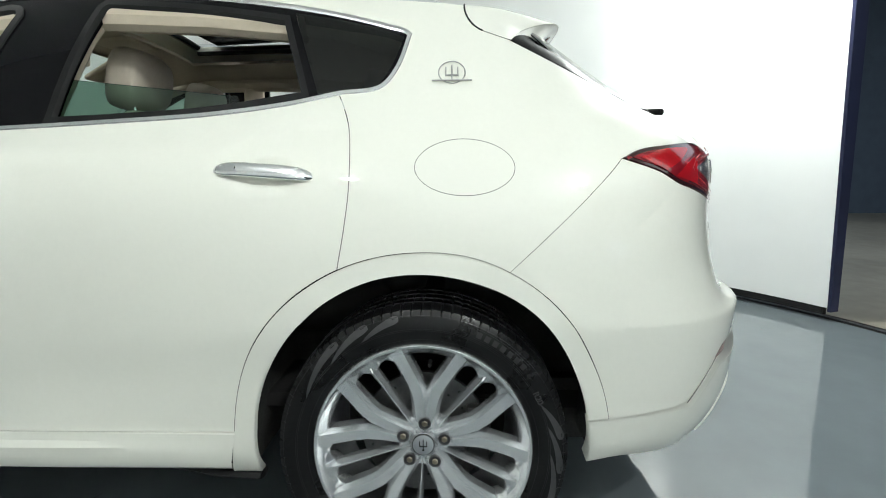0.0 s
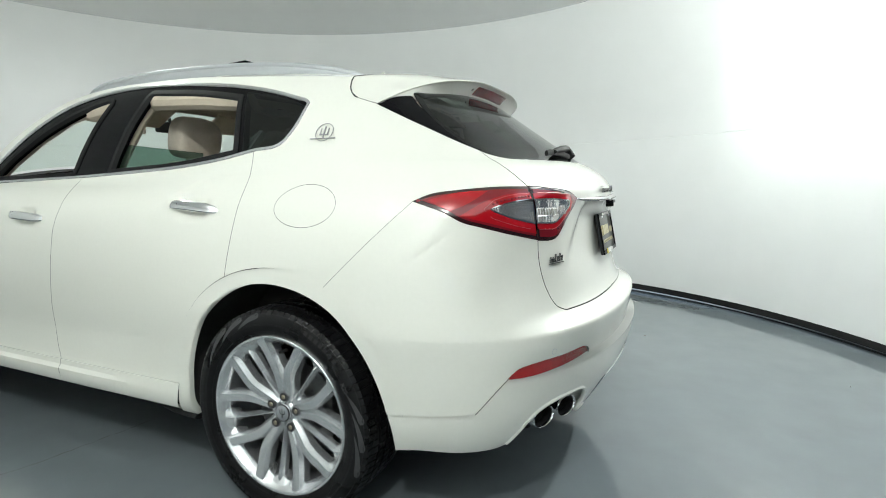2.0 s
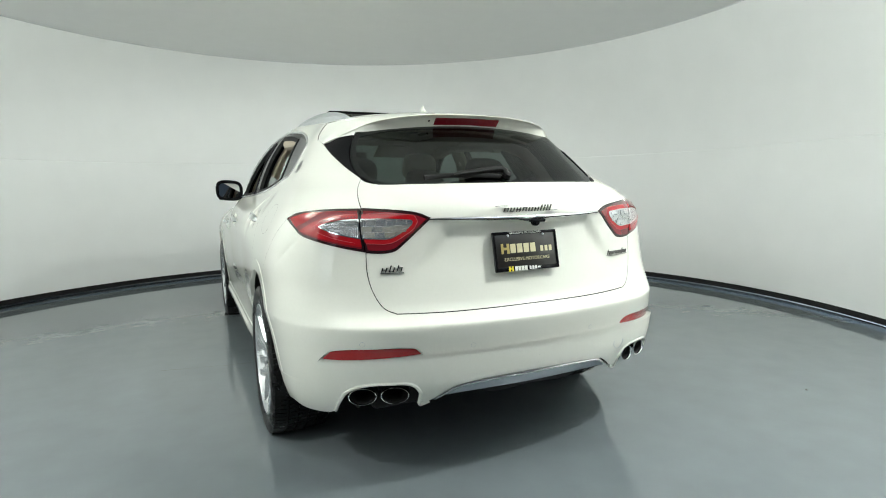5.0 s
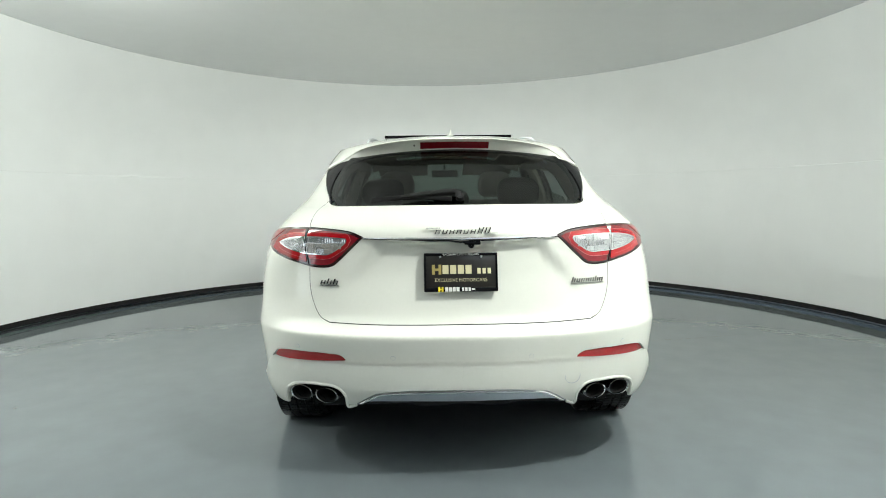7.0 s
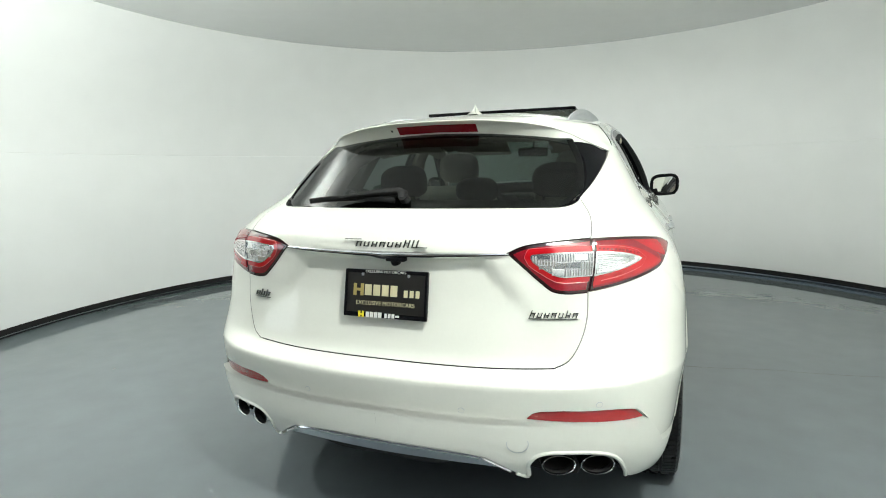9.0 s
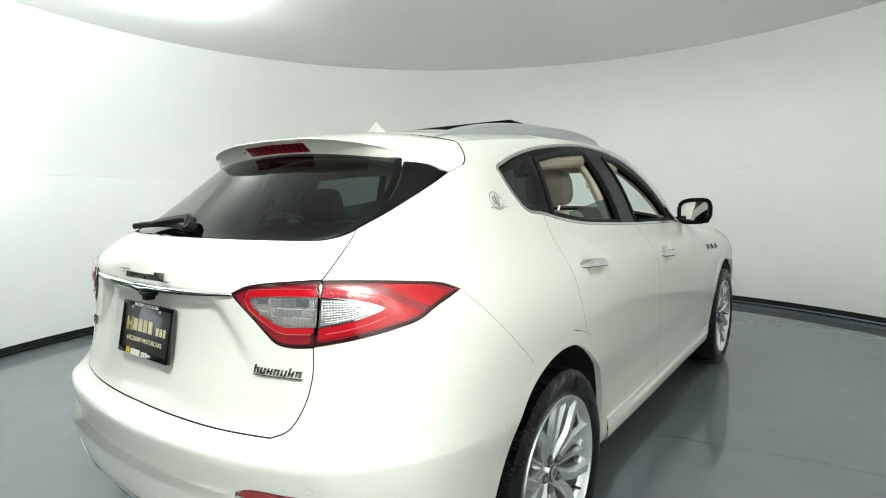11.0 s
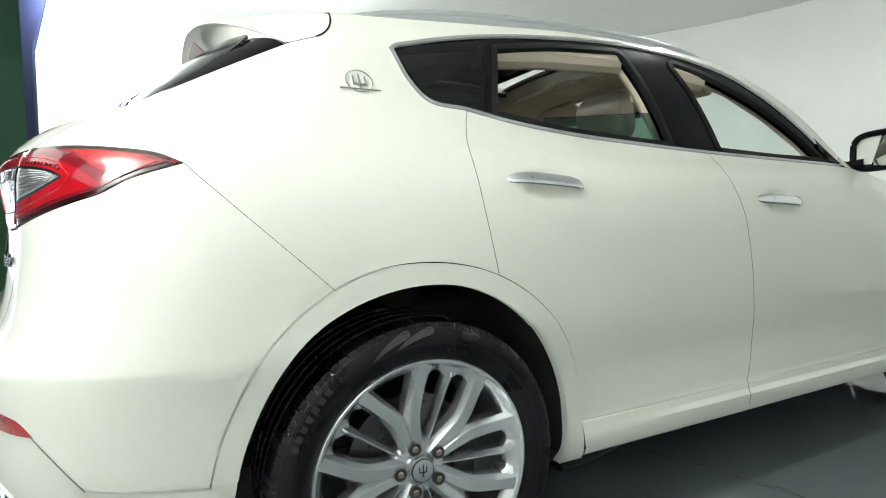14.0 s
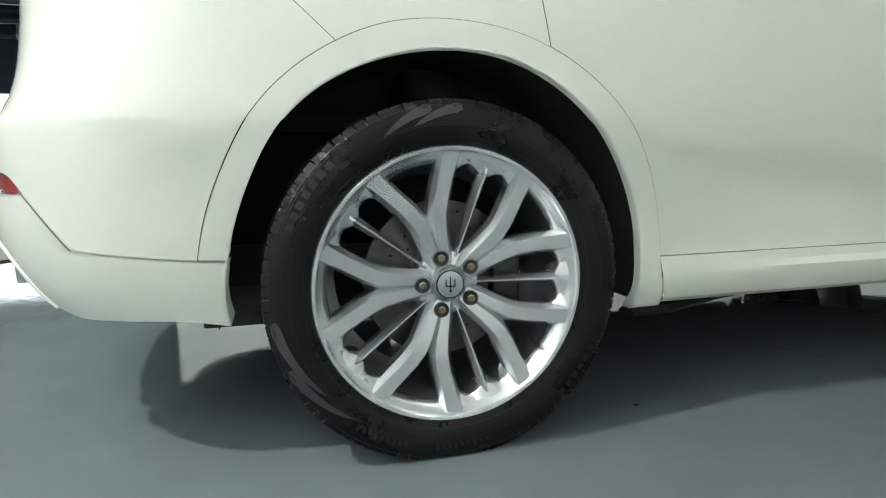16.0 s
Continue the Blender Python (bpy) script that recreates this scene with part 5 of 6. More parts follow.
# chrome bar across the tailgate, with the grip edge and camera under it
rows = []
for s in np.linspace(-1, 1, 61):
    u = -1.75 + abs(s) * .468
    z = 1.098 + .006 * abs(s) ** 2
    p, nrm = skin(u, z) * np.array([np.sign(s) or 1, 1, 1]), skin_normal(u, z) * np.array([np.sign(s) or 1, 1, 1])
    h = .011 - .007 * abs(s) ** 3
    dip = .010 * max(0, 1 - abs(s) / .12)
    rows.append([p + nrm * .002 + np.array([0, 0, h * .8]), p + nrm * (.013 - .008 * abs(s) ** 4) + np.array([0, 0, h * .55]), p + nrm * (.016 - .011 * abs(s) ** 4) + np.array([0, 0, -h * .1 - dip * .5]), p + nrm * (.012 - .007 * abs(s) ** 4) + np.array([0, 0, -h * .8 - dip]), p + nrm * .001 + np.array([0, 0, -h])])
V = [q for r in rows for q in r]
linked("chrome_bar", V, [(i * 5 + j, (i + 1) * 5 + j, (i + 1) * 5 + j + 1, i * 5 + j + 1) for i in range(60) for j in range(4)] + [(0, 1, 2, 3, 4), (304, 303, 302, 301, 300)], CHROME, gate, "slim chrome bar across the tailgate")
# black strip laid on the bar for the dark band that chrome mirrors
mirror_line = [tuple(np.array(r[2]) * .52 + np.array(r[3]) * .48 + np.array([0, -.0012, 0])) for r in rows]
part("bar_dark_reflection", tube(mirror_line, [.0016 + .0022 * max(0, 1 - abs(i / 30 - 1) / .5) for i in range(61)], 8, (1, 1)), BLACK_GLOSS, gate, "black strip put in for the chrome bar's dark reflection")
part("camera", joined(turned(lathe([(0, .0001), (0, .010), (.006, .013), (.03, .014)], 20), Matrix.Translation((.045, -.958, 1.072)) @ Matrix.Rotation(radians(90), 4, "Z")), box((.07, .03, .014), (.05, -.945, 1.082), .004)), BLACK_GLOSS, gate, "small black reversing camera")

# scripts: plain slanted strokes, no letters
def word(x0, x1, z, high, count, mat):
    """A row of slanted plain shapes that stands for a script badge across the middle of the gate."""
    y = float(skin(-1.75, z)[1]) - .004
    w = (x1 - x0) / count
    for k in range(count):
        x = x0 + (k + .5) * w
        hh = high * (1.5 if k in (count - 2, count - 1) else 1.0)
        sh = Matrix(((1, 0, .38, x), (0, 1, 0, y + .05 * (abs(x) ** 2)), (0, 0, 1, z), (0, 0, 0, 1)))
        bms = [turned(box((w * .12, .006, hh), (dx * w, 0, hh / 2 - high / 2)), sh) for dx in (-.26, .26)]
        bms.append(turned(box((w * .62, .007, high * .13), (0, 0, (.40, -.41, .0)[k % 3] * high)), sh))
        part("badge_letter", joined(*bms), mat, gate, "dark chrome badge stroke", smooth=False)
    part("badge_swash", box((w * 2.0, .007, high * .13), (x0 - w * .2, y, z + high * .95)), mat, gate, smooth=False)
    part("badge_swash", box((w * 1.3, .007, high * .13), (x1 + w * .3, y, z - high * .42)), mat, gate, smooth=False)


word(-.112, .130, 1.130, .0175, 8, BADGE_DARK)


def side_word(side, u_in, u_out, z, high, count, mat):
    for k in range(count):
        u = u_in + (u_out - u_in) * (k + .5) / count
        m = on_skin(u, z, side, .004)
        w = abs(float(np.linalg.norm(skin(u_out, z) - skin(u_in, z)))) / count
        hh = high * (1.45 if k in (0, count - 2) else 1)
        sh = Matrix(((1, .35, 0, 0), (0, 1, 0, 0), (0, 0, 1, 0), (0, 0, 0, 1)))
        bm = turned(joined(box((w * .13, hh, .005), (-.26 * w, hh / 2 - high / 2, 0)), box((w * .13, high, .005), (.26 * w, 0, 0)), box((w * .7, high * .14, .006), (0, (.38, -.4, .0)[k % 3] * high, 0))), m @ sh)
        part("badge_letter", bm, mat, gate, "dark chrome badge stroke", smooth=False)
        part("badge_swash", turned(box((w * 1.1, high * .10, .006), (0, -high * .72, 0)), m), mat, gate, smooth=False)


side_word(1, -1.228, -1.060, .905, .0165, 7, BADGE_DARK)
side_word(-1, -1.180, -1.085, .908, .018, 3, BADGE_DARK)

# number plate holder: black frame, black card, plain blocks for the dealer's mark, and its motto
PLATE_M = Matrix.Translation((0, -.934, .955)) @ Matrix.Rotation(radians(79), 4, "X")
plate = part("plate_frame", turned(box((.318, .168, .012), (0, 0, 0), .006, 3), PLATE_M), PLATE_BLACK, gate, "black dealer plate in a black plastic frame")
part("plate_lip", turned(joined(box((.316, .012, .006), (0, .077, .008), .002), box((.316, .016, .006), (0, -.075, .008), .002), box((.009, .160, .006), (-.1535, 0, .008), .002), box((.009, .160, .006), (.1535, 0, .008), .002)), PLATE_M), BLACK_GLOSS, plate)
blocks = lambda rows_, mat, nm: part(nm, turned(joined(*[box((w, h, .0012), (x, y, .0072)) for x, y, w, h in rows_]), PLATE_M), mat, plate, smooth=False)
blocks([(-.118, .012, .012, .042), (-.090, .012, .012, .042), (-.104, .012, .020, .010)], GOLD, "plate_mark")
blocks([(-.066 + .033 * k, .012, .026, .038) for k in range(4)], PRINT_TAN, "plate_mark")
blocks([(.078 + .022 * k, .005, .014, .024) for k in range(3)], PRINT_TAN, "plate_mark")
part("plate_mark", turned(joined(box((.008, .022, .0012), (-.094, -.0735, .0118)), box((.008, .022, .0012), (-.080, -.0735, .0118)), box((.010, .006, .0012), (-.087, -.0735, .0118))), PLATE_M), YELLOW, plate, smooth=False)
part("plate_mark", turned(joined(*[box((w, h, .0012), (x, -.0735, .0118)) for x, w, h in ((-.062, .013, .019), (-.046, .013, .019), (-.030, .013, .019), (-.014, .013, .019), (.008, .009, .015), (.022, .010, .015), (.036, .010, .015), (.052, .014, .007))]), PLATE_M), PRINT_WHITE, plate, smooth=False)
for body, size, y, dz, mat in (("EXCLUSIVE MOTORCARS", .0200, -.034, .0072, PRINT_TAN), ("EXCLUSIVE MOTORCARS", .0138, .0765, .0115, PRINT_WHITE)):
    cu = bpy.data.curves.new("plate_text", "FONT")
    cu.body, cu.size, cu.extrude, cu.align_x, cu.align_y = body, size, .0006, "CENTER", "CENTER"
    ob = new("plate_text", cu)
    cu.materials.append(mat)
    ob.parent = plate
    ob.matrix_basis = PLATE_M @ Matrix.Translation((0, y, dz))
for x in (-.088, .088):
    part("plate_screw", turned(lathe([(0, .0055), (.003, .0045), (.004, .0001)], 14, "z"), PLATE_M @ Matrix.Translation((x, .066, .0105))), SATIN, plate)

# rear wiper
wm = lambda x, z, out: np.array([x, float(skin(-1.75, z)[1]) + .035 * x * x, z]) + np.array([0, -.82, .57]) * (out * .72)
part("wiper_arm", joined(tube([wm(.005, 1.268, .02), wm(0.0, 1.285, .030), wm(-.02, 1.291, .031), wm(-.10, 1.287, .028), wm(-.22, 1.277, .021), wm(-.26, 1.273, .016)], [.016, .019, .020, .018, .015, .010], 12, (1, .75)), turned(lathe([(0, .0001), (0, .016), (-.03, .02)], 20, "z"), Matrix.Translation(wm(.008, 1.272, .036)) @ Matrix.Rotation(radians(55), 4, "X"))), BLACK_MATT, gate, "black rear wiper arm")
part("wiper_blade", tube([wm(x, 1.264 + .012 * (1 - ((x + .20) / .2) ** 2), .007) for x in np.linspace(-.395, -.03, 16)], .0085, 8, (.8, 1.3)), BLACK_MATT, gate, "black rubber wiper blade")

# tail lamps: a lamp on the body and one on the gate, each with border, red band and clear core
for side in (-1, 1):
    body_out = loop_of(TAIL_TOP[:-1] + [(-.969, 1.150)], [(-.969, 1.150), (-1.019, .981)], [(-1.019, .981)] + TAIL_LOW[1:])
    gate_out = loop_of([(-.973, 1.150)] + TAIL_TOP_GATE[1:], TAIL_LOW_GATE[:-1] + [(-1.023, .979)], [(-1.023, .979), (-.973, 1.150)])
    core_b = loop_of([(-.808, 1.080), (-.86, 1.094), (-.92, 1.102), (-.974, 1.104)], [(-.974, 1.104), (-.993, 1.036)], [(-.993, 1.036), (-.93, 1.047), (-.87, 1.061), (-.808, 1.080)])
    core_g = loop_of([(-.990, 1.105), (-1.09, 1.105), (-1.20, 1.099)], [(-1.20, 1.099), (-1.205, 1.093), (-1.165, 1.058), (-1.125, 1.036), (-1.10, 1.032)], [(-1.10, 1.032), (-1.008, 1.036)], [(-1.008, 1.036), (-.990, 1.105)])
    for nm, out, core, par in (("tail_lamp", body_out, core_b, CAR), ("gate_lamp", gate_out, core_g, gate)):
        lampo = panel(nm, out, RED_DEEP, par, side, lift=.003, gap=.002, depth=.03, step=.02, label="smoked red tail lamp with a clear core")
        band = inset(out, .010)
        if par is CAR:
            panel("lens_band", band, RED_DARK, lampo, side, lift=.0045, gap=0, holes=[inset(core, -.018)], depth=.002, step=.018)
            lens = loop_of([(-.705, 1.062), (-.78, 1.100), (-.86, 1.121), (-.968, 1.128)], [(-.968, 1.128), (-1.006, 1.0)], [(-1.006, 1.0), (-.90, 1.018), (-.80, 1.041), (-.705, 1.062)])
            panel("light_guide", lens, RED_LENS, lampo, side, lift=.0065, gap=0, holes=[inset(core, -.004)], depth=.003, step=.018)
            panel("lens_tip", loop_of([(-.60, 1.107), (-.69, 1.128), (-.80, 1.134)], [(-.80, 1.134), (-.73, 1.098), (-.672, 1.076)], [(-.672, 1.076), (-.60, 1.107)]), RED_LENS, lampo, side, lift=.0062, gap=0, depth=.002, step=.018)
        else:
            panel("lens_band", band, RED_DARK, lampo, side, lift=.0050, gap=0, holes=[inset(core, -.020)], depth=.003, step=.018)
            ring_out = inset(core, -.021)
            ring_out[:, 0] = np.minimum(ring_out[:, 0], np.interp(ring_out[:, 1], (.979, 1.150), (-1.023, -.973)) - .005)
            hole = inset(core, -.004)
            panel("light_guide", ring_out, RED_LENS, lampo, side, lift=.0058, gap=0, holes=[hole], depth=.003, step=.018)
        panel("reflector_bowl", core, CLEAR_REFL, lampo, side, lift=.0045, gap=0, depth=.004, step=.012)
        if par is CAR:
            for k in range(11):
                u = -.815 - k * .0145
                part("led_bead", turned(box((.007, .006, .004), (0, 0, 0), .001), on_skin(u, 1.096 + .021 * (k / 10) ** .6, side, .0075)), RED_DARK, lampo)
        # small mirror facets in the clear core
        if par is CAR:
            top, low = ([-.974, -.92, -.86, -.808], [1.104, 1.102, 1.094, 1.080]), ([-.985, -.93, -.87, -.808], [1.038, 1.047, 1.061, 1.080])
            first, last = -.978, -.835
        else:
            top, low = ([-1.20, -1.09, -.99], [1.099, 1.105, 1.105]), ([-1.205, -1.165, -1.125, -1.10, -1.008], [1.093, 1.058, 1.036, 1.032, 1.036])
            first, last = -1.178, -1.008
        rnd = random.Random(5 if par is CAR else 11)
        for row, f in enumerate(np.linspace(.08, .92, 9) if par is CAR else (.16, .50, .84)):
            if par is CAR:
                run = [(u, float(np.interp(u, *low)) * (1 - f) + float(np.interp(u, *top)) * f) for u in np.linspace(first, last, 14)]
                part("rib", tube([(skin(u, z) + skin_normal(u, z) * .0052) * np.array([side, 1, 1]) for u, z in run], .0016, 5), LAMP_RIB if row % 3 else CLEAR_REFL, lampo)
                continue
            for u in np.arange(first + .016 + .014 * (row % 2), last, .043):
                lo, hi = float(np.interp(u, *low)), float(np.interp(u, *top))
                if hi - lo < .022:
                    continue
                tilt_m = Matrix.Rotation(radians(rnd.uniform(-5, 9)), 4, "X") @ Matrix.Rotation(radians(rnd.uniform(-5, 5)), 4, "Y")
                part("facet", turned(box((.041, (hi - lo) * .31, .002), (0, 0, 0), .0008, 1), on_skin(u, lo + (hi - lo) * f, side, .0055) @ tilt_m), rnd.choice((LAMP_RIB, CLEAR_REFL, CLEAR_REFL)), lampo, smooth=False)
        line = inset(core, -.0220)
        away = np.abs(line[:, 0] - np.interp(line[:, 1], (.979, 1.150), (-1.023, -.973)))
        first_k = int(np.argmin(away + (line[:, 1] < 1.05)))
        line, away = np.roll(line, -first_k, 0), np.roll(away, -first_k)
        own = (line[:, 0] > -.99) if par is CAR else (line[:, 0] < -1.0)
        run = [q for q, ok, d in zip(line, own, away) if ok and d > .006]
        part("guide_line", tube([(skin(u, z) + skin_normal(u, z) * .0066) * np.array([side, 1, 1]) for u, z in run], .0010, 5), GUIDE, lampo)
        ring = inset(core, -.004)
        panel("core_rim", ring, CHROME if par is CAR else LAMP_RIB, lampo, side, lift=.0072, gap=0, holes=[core], depth=.003, step=.02)
# ---- fittings on the car's sides and roof ----
def oval_bar(length, high, thick, n=20, rows=24):
    """A pull handle: a rounded bar, bowed outwards, thin at its ends."""
    bm = bmesh.new()
    rings = []
    for i in range(rows + 1):
        t = i / rows
        x = (t - .5) * length
        e = max(1e-3, 1 - abs(2 * t - 1) ** 5) ** .5
        out = .020 * (1 - (2 * t - 1) ** 4) + .004
        rings.append([bm.verts.new((x, high / 2 * e * math.copysign(abs(math.sin(a)) ** .8, math.sin(a)), out + thick / 2 * e * math.copysign(abs(math.cos(a)) ** .8, math.cos(a)))) for a in np.linspace(0, 2 * math.pi, n, endpoint=False)])
    for a, b in zip(rings, rings[1:]):
        for i in range(n):
            bm.faces.new((a[i], a[(i + 1) % n], b[(i + 1) % n], b[i]))
    bm.faces.new(rings[0])
    bm.faces.new(rings[-1])
    return bm


for side in (-1, 1):
    for which, u, z, tilt in (("rear", .393, 1.069, 4.6), ("front", 1.395, 1.021, 3.2)):
        m = on_skin(u, z, side, .004) @ Matrix.Rotation(radians(-tilt), 4, "Z") @ Matrix.Diagonal((1, 1, 1, 1))
        handle = part("door_handle", turned(oval_bar(.262, .038, .018), m), CHROME, OUTER[which, side], "chrome pull door handle")
        seam_x = -.062
        part("handle_seam", turned(lathe([(-.0012, .0182), (.0012, .0182)], 20), m @ Matrix.Translation((seam_x, 0, .0225)) @ Matrix.Diagonal((1, .98, .52, 1))), BLACK_MATT, handle)
    # emblem on the rear pillar: a plain oval ring with three prongs and a bar
    m = on_skin(-.112, 1.340, side, .002)
    ring_pts = [(.036 * math.cos(a), .036 * math.sin(a), .002) for a in np.linspace(0, 2 * math.pi, 40)]
    bms = [tube([Vector(p) for p in ring_pts], .0014, 6)]
    bms += [box((.0035, .050, .004), (0, -.002, .002)), box((.0028, .024, .004), (-.016, .004, .002)), box((.0028, .024, .004), (.016, .004, .002)), box((.036, .0035, .004), (0, -.010, .002)), box((.108, .0024, .003), (0, -.026, .002))]
    part("pillar_emblem", turned(joined(*bms), m), BADGE_GREY, OUTER[side], "silver oval emblem of plain bars", smooth=False)
    # three vents behind the front wheel
    for u in (2.445, 2.575, 2.70):
        m = on_skin(u, .966 - .06 * (u - 2.445), side, .001)
        vent = part("fender_vent", turned(joined(box((.076, .006, .010), (0, .0205, .002), .002), box((.076, .006, .010), (0, -.0205, .002), .002), box((.008, .044, .010), (-.036, 0, .002), .002), box((.008, .044, .010), (.036, 0, .002), .002)), m @ Matrix(((1, -.3 * side * side, 0, 0), (0, 1, 0, 0), (0, 0, 1, 0), (0, 0, 0, 1)))), CHROME, CAR, "chrome-edged fender vent")
        part("vent_hole", turned(box((.068, .036, .006), (0, 0, .0005)), m @ Matrix(((1, -.3, 0, 0), (0, 1, 0, 0), (0, 0, 1, 0), (0, 0, 0, 1)))), BLACK_DEEP, vent, smooth=False)
    m = on_skin(2.43, .566, side, .002)
    part("door_badge", turned(joined(*[box((.012, .013 if k % 2 else .018, .003), ((k - 3.5) * .0165, 0, .001)) for k in range(8)]), m @ Matrix(((1, .3, 0, 0), (0, 1, 0, 0), (0, 0, 1, 0), (0, 0, 0, 1)))), SATIN, OUTER["front", side], "thin silver badge of plain strokes", smooth=False)
    # roof rail
    ys = np.linspace(-.15, 1.66, 30)
    pts = [(side * (.500 - .012 * abs(2 * (y + .15) / 1.81 - 1) ** 4), y, float(RAIL_TOP(y)) - .012) for y in ys]
    rail = part("roof_rail", tube(pts, [.003, .008] + [.0105] * 26 + [.008, .003], 10, (.9, 1.15)), RAIL_GREY, CAR, "satin silver roof rail")
    part("rail_foot", tube([(p[0] * 1.006, p[1], p[2] - .022) for p in pts], [.002, .005] + [.0085] * 26 + [.005, .002], 10, (.8, 2.4)), RAIL_GREY, rail)
    # door mirror
    mm = Matrix.Translation((side * .952, 2.09, 1.228))
    def shell(grow=1.0, cut=True):
        bm = bmesh.new()
        bmesh.ops.create_uvsphere(bm, u_segments=28, v_segments=18, radius=1)
        for v in bm.verts:
            x, y, z = v.co
            q = lambda c, k: math.copysign(abs(c) ** k, c)
            v.co = Vector((q(x, .55) * .094 * grow, (max(y, -.05 if cut else -1)) * (.105 if y > 0 else .06) * grow, q(z, .6) * .072 * grow + q(x, .55) * side * .006))
        return bm
    mirror = part("door_mirror", turned(shell(), mm), PAINT, OUTER["front", side], "white and black folding door mirror")
    part("mirror_rim", turned(joined(tube([(.094 * math.copysign(abs(math.cos(a)) ** .55, math.cos(a)), -.008, .072 * math.copysign(abs(math.sin(a)) ** .6, math.sin(a)) + .006 * side * math.copysign(abs(math.cos(a)) ** .55, math.cos(a))) for a in np.linspace(0, 2 * math.pi, 40)], .013, 8), box((.17, .03, .03), (0, .01, -.062), .012)), mm), BLACK_GLOSS, mirror)
    gl = bmesh.new()
    gl.faces.new([gl.verts.new((.087 * math.copysign(abs(math.cos(a)) ** .55, math.cos(a)), -.006, .065 * math.copysign(abs(math.sin(a)) ** .6, math.sin(a)))) for a in np.linspace(0, 2 * math.pi, 36, endpoint=False)])
    ext = bmesh.ops.extrude_face_region(gl, geom=gl.faces[:])
    bmesh.ops.translate(gl, vec=(0, .004, 0), verts=[v for v in ext["geom"] if isinstance(v, bmesh.types.BMVert)])
    part("mirror_glass", turned(gl, mm @ Matrix.Rotation(radians(3 if side < 0 else -18), 4, "Z") @ Matrix.Rotation(radians(-5), 4, "X")), MIRROR, mirror, "silvered mirror glass", smooth=False)
    part("mirror_arm", tube([(side * .80, 2.06, 1.175), (side * .845, 2.07, 1.172), (side * .90, 2.085, 1.178)], [.022, .020, .022], 10, (.8, 1)), BLACK_GLOSS, mirror)
    panel("mirror_corner", loop_of([(1.90, 1.186), (1.99, 1.180), (1.965, 1.205), (1.86, 1.280)], [(1.86, 1.280), (1.90, 1.186)]), BLACK_GLOSS, OUTER["front", side], side, lift=.004, gap=0, depth=.02)

# roof aerial fin
bm = bmesh.new()
prof = [(.215, 0, .036), (.19, .006, .034), (.172, .022, .022), (.158, .036, .012), (.146, .049, .006), (.135, .049, .005), (.120, .026, .016), (.095, .006, .028), (.085, 0, .028)]
base = float(CANT(.15) + CROWN(.15)) - .004
rows = [[bm.verts.new((s * w, y, base)) for s in (-1, 1)] + [bm.verts.new((s * w * .35, y, base + h)) for s in (1, -1)] for y, h, w in prof]
for a, b in zip(rows, rows[1:]):
    for i in range(4):
        bm.faces.new((a[i], a[(i + 1) % 4], b[(i + 1) % 4], b[i]))
part("roof_aerial", bm, PAINT, CAR, "small white shark-fin aerial", sharp=50)
# ---- cabin ----
def cushion(size, centre, r=.05, seg=4):
    return box(size, centre, r, seg)


def seat_shell(name, x, y, wide, mat, high=.66):
    seat = part(name, cushion((wide, .52, .16), (x, y + .30, .66), .05), mat, CAR, "tan leather seat" if mat is BEIGE else "dark seat")
    back = turned(joined(cushion((wide, .15, high), (0, 0, high / 2), .06), cushion((.07, .20, high * .8), (-wide / 2 + .02, .03, high * .45), .03), cushion((.07, .20, high * .8), (wide / 2 - .02, .03, high * .45), .03)), Matrix.Translation((x, y + .04, .66)) @ Matrix.Rotation(radians(12), 4, "X"))
    part("backrest", back, mat, seat)
    return seat


def headrest(seat, x, y, z, size=(.27, .13, .205), mat=BEIGE):
    """A rounded headrest with a seam and two chrome posts."""
    bm = bmesh.new()
    bmesh.ops.create_uvsphere(bm, u_segments=36, v_segments=24, radius=1)
    for v in bm.verts:
        a, b, c = v.co
        q = lambda t, k: math.copysign(abs(t) ** k, t)
        v.co = Vector((q(a, .55) * size[0] / 2 * (1 - .10 * max(0, c)), q(b, .6) * size[1] / 2 + .02 * c * c, q(c, .6) * size[2] / 2))
    h = part("headrest", turned(bm, Matrix.Translation((x, y, z)) @ Matrix.Rotation(radians(10), 4, "X")), mat, seat, "padded tan leather headrest" if mat is BEIGE else "dark headrest")
    for s in (-1, 1):
        part("headrest_post", tube([(x + s * .07, y - .01, z - size[2] / 2 + .02), (x + s * .07, y - .03, z - size[2] / 2 - .10)], .007, 8), CHROME, h)
    return h


for x in (-.385, .385):
    s = seat_shell("front_seat", x, .98 if x < 0 else 1.10, .50, BEIGE, high=.62)
    headrest(s, x, 1.00 if x < 0 else 1.13, 1.385)
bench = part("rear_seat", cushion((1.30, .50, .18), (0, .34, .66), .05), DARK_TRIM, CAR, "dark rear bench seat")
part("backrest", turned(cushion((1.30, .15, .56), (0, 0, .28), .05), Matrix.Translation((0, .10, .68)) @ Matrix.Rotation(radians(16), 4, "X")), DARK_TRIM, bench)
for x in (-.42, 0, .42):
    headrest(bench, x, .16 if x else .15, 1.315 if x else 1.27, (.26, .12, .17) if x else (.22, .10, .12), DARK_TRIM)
part("parcel_shelf", box((1.15, .62, .02), (0, -.36, 1.16), .008), DARK_TRIM, CAR)
part("cabin_floor", box((1.60, 2.6, .04), (0, 1.1, .42)), DARK_TRIM, CAR)
part("load_floor", box((1.2, .8, .04), (0, -.45, .72)), DARK_TRIM, CAR)
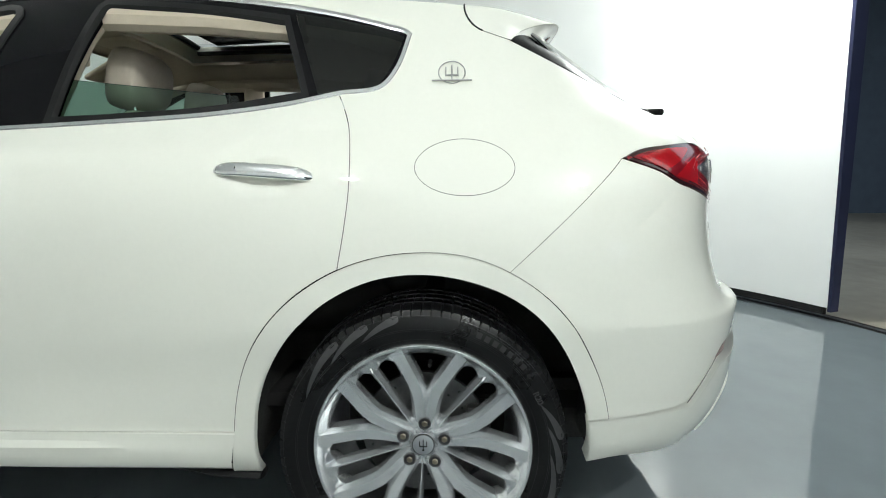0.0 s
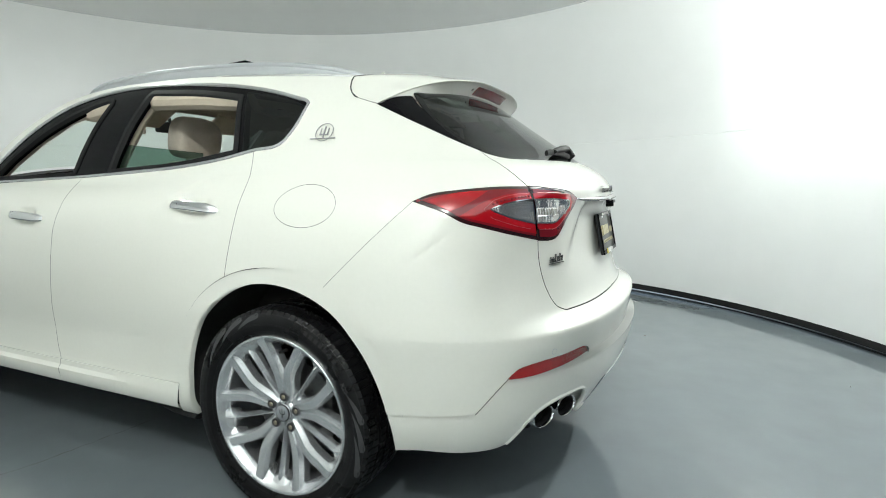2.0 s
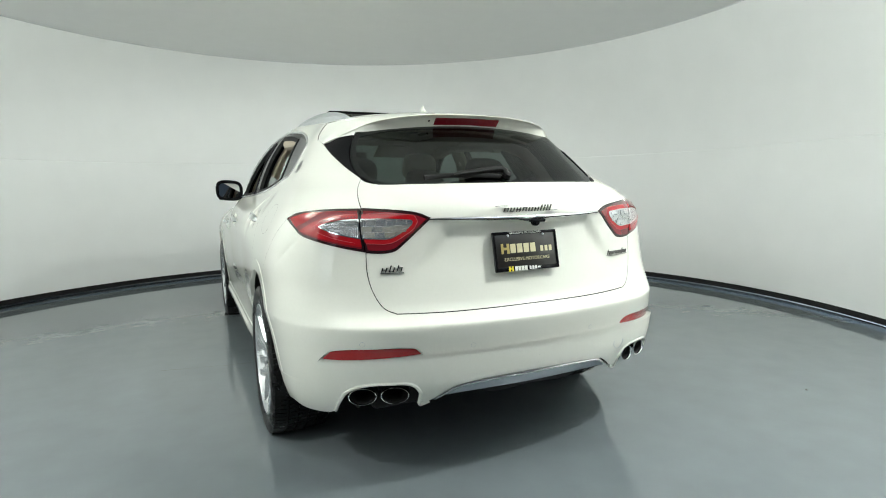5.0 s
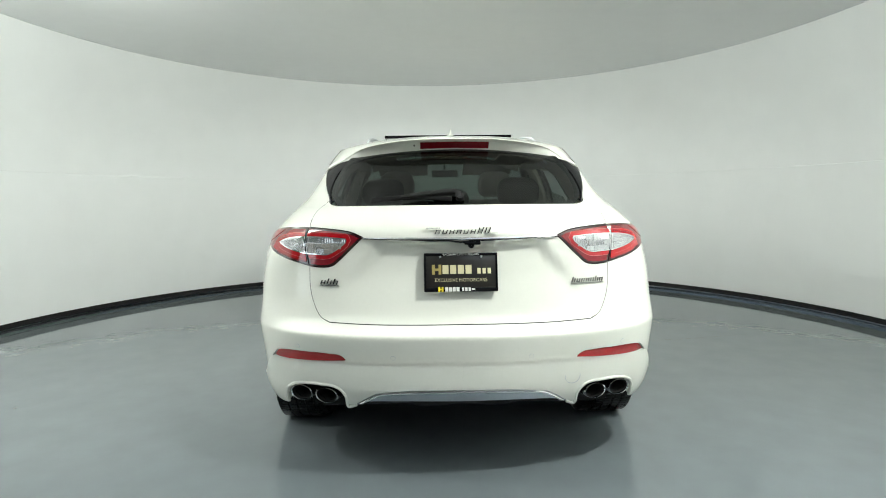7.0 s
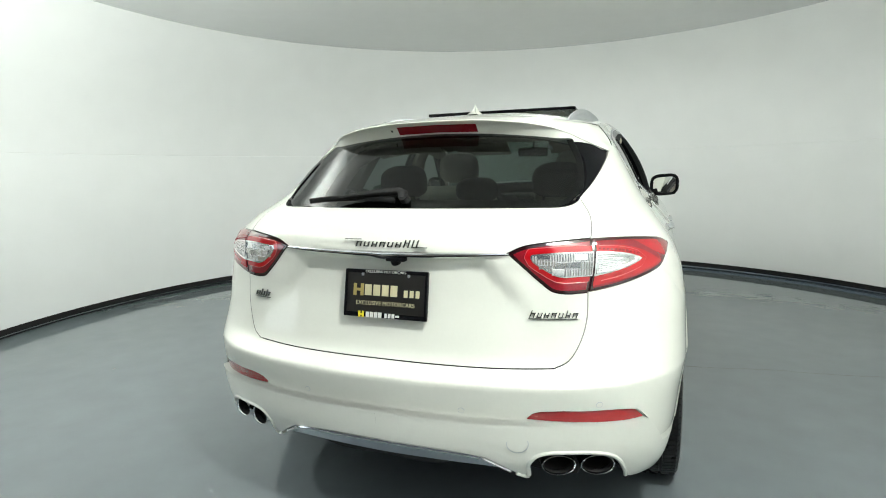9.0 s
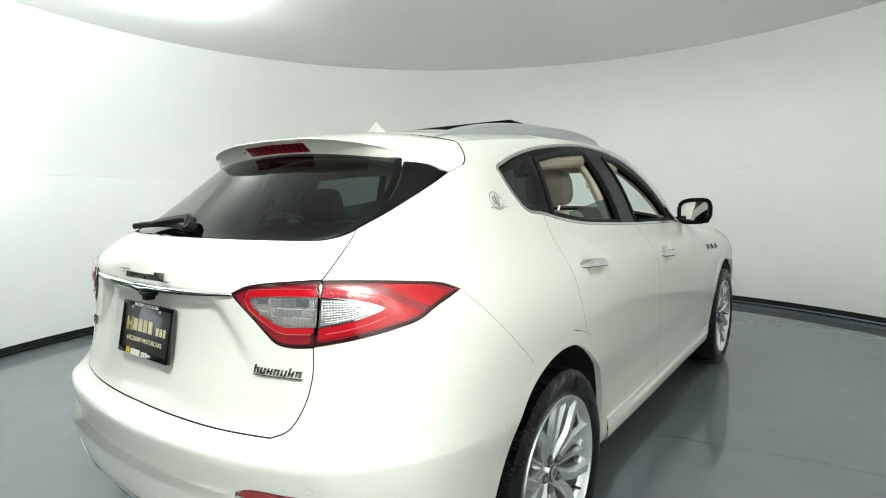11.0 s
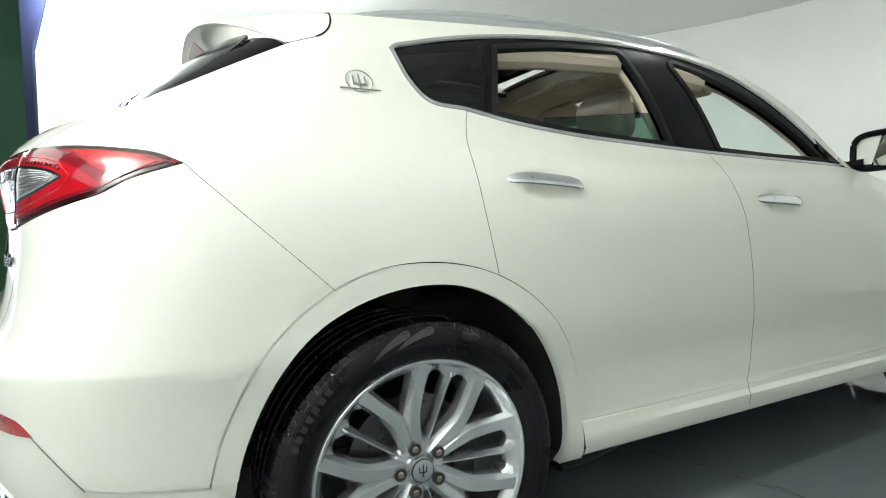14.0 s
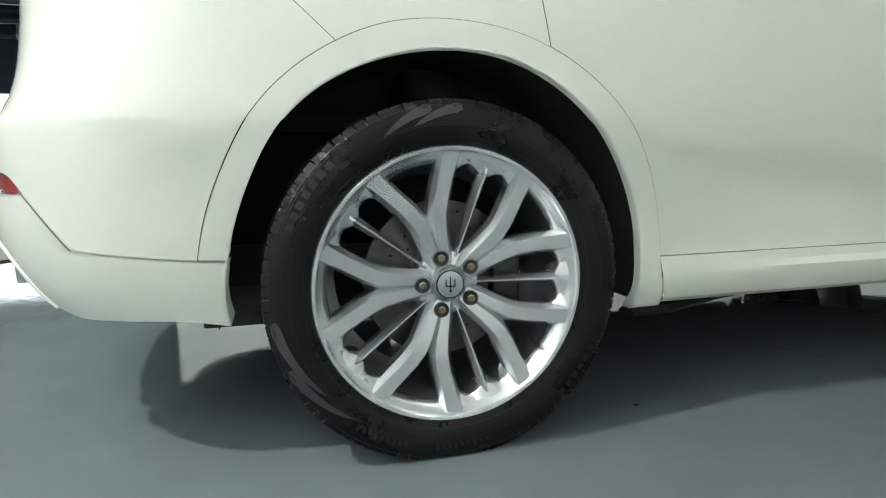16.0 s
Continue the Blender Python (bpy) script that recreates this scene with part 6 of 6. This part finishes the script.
part("dashboard", joined(cushion((1.46, .50, .26), (0, 2.02, .98), .09), cushion((.40, .22, .12), (-.385, 1.86, 1.10), .05)), DARK_TRIM, CAR, "dark dashboard with an instrument hood")
wheel_m = Matrix.Translation((-.385, 1.66, 1.02)) @ Matrix.Rotation(radians(66), 4, "X")
sw = part("steering_wheel", turned(tube([(.185 * math.cos(a), .185 * math.sin(a), 0) for a in np.linspace(0, 2 * math.pi, 48)], .017, 10), wheel_m), DARK_TRIM, CAR, "black leather steering wheel")
part("steering_boss", turned(joined(cushion((.15, .12, .05), (0, 0, 0), .02), box((.30, .03, .02), (0, 0, 0), .008), box((.03, .17, .02), (0, -.09, 0), .008)), wheel_m), DARK_TRIM, sw)
part("inner_mirror", joined(cushion((.23, .03, .065), (0, 1.63, 1.50), .012), tube([(0, 1.64, 1.52), (0, 1.68, 1.60)], .010, 8)), DARK_TRIM, CAR, "dark inside mirror")
part("centre_console", cushion((.26, 1.1, .20), (0, 1.45, .72), .05), DARK_TRIM, CAR)
# headliner with the sunroof opening, and the inner pillar trims
for nm, a, b, s0, s1 in (("headliner", -.10, .60, -.98, .98), ("headliner", 1.18, 1.44, -.98, .98), ("headliner", .60, 1.18, -.98, -.64), ("headliner", .60, 1.18, .64, .98)):
    spanning(nm, a, b, BEIGE_CLOTH, 14, s0, s1, 20, drop=.072, edge=.02, depth=.012)
part("roof_console", cushion((.20, .22, .03), (0, 1.30, 1.605), .012), BEIGE_TRIM, CAR, "beige roof console with reading lamps")
for s in (-1, 1):
    inner = lambda u, z, o: (skin(u, z) - skin_normal(u, z) * o) * np.array([s, 1, 1])
    part("pillar_trim", tube([inner(u, z, o) for u, z, o in ((1.09, 1.16, .10), (1.05, 1.30, .072), (1.0, 1.48, .062), (.98, 1.57, .058))], [.055, .055, .052, .052], 10, (1.0, .55)), BEIGE_TRIM, CAR, "beige middle pillar trim")
    part("belt_anchor", turned(cushion((.022, .03, .045), (0, 0, 0), .008), Matrix.Translation(inner(1.0, 1.45, .086))), BEIGE_TRIM, CAR)
    part("pillar_trim", tube([inner(u, z, .045) for u, z in ((1.30, 1.57), (1.50, 1.50), (1.66, 1.40), (1.82, 1.29), (1.98, 1.16))], [.040, .036, .034, .034, .036], 10, (.7, .8)), BEIGE_TRIM, CAR, "beige windscreen pillar trim")
    part("pillar_trim", tube([inner(u, z, .060) for u, z in ((-.06, 1.25), (-.02, 1.36), (.06, 1.46), (.22, 1.52), (.40, 1.55))], [.05, .05, .045, .04, .038], 10, (.7, .8)), BEIGE_TRIM, CAR, "beige rear pillar trim")
    part("roof_side_trim", tube([inner(u, z, .050) for u, z in ((.35, 1.520), (.62, 1.547), (.90, 1.560), (1.15, 1.556), (1.35, 1.525))], .052, 10, (.8, .8)), BEIGE_CLOTH, CAR)
    for u0, u1 in ((.28, 1.12), (1.24, 1.98)):
        us = np.linspace(u0, u1, 14)
        zt = np.array([float(np.interp(u, [q[0] for q in DLO_LOW], [q[1] for q in DLO_LOW])) - .006 for u in us])
        V = [inner(u, z - d, o) for u, z in zip(us, zt) for d, o in ((.0, .022), (.0, .07), (.05, .085), (.35, .085))]
        linked("door_lining", V, [(i * 4 + j, (i + 1) * 4 + j, (i + 1) * 4 + j + 1, i * 4 + j + 1) for i in range(13) for j in range(3)], DARK_TRIM, CAR)
    part("sun_visor", turned(cushion((.42, .18, .022), (0, 0, 0), .010), Matrix.Translation((s * .36, 1.485, 1.532)) @ Matrix.Rotation(radians(-29), 4, "X")), BEIGE_CLOTH, CAR)
    part("grab_handle", tube([inner(u, 1.55, .075) for u in np.linspace(.72, .90, 6)], .009, 8), BEIGE_TRIM, CAR)
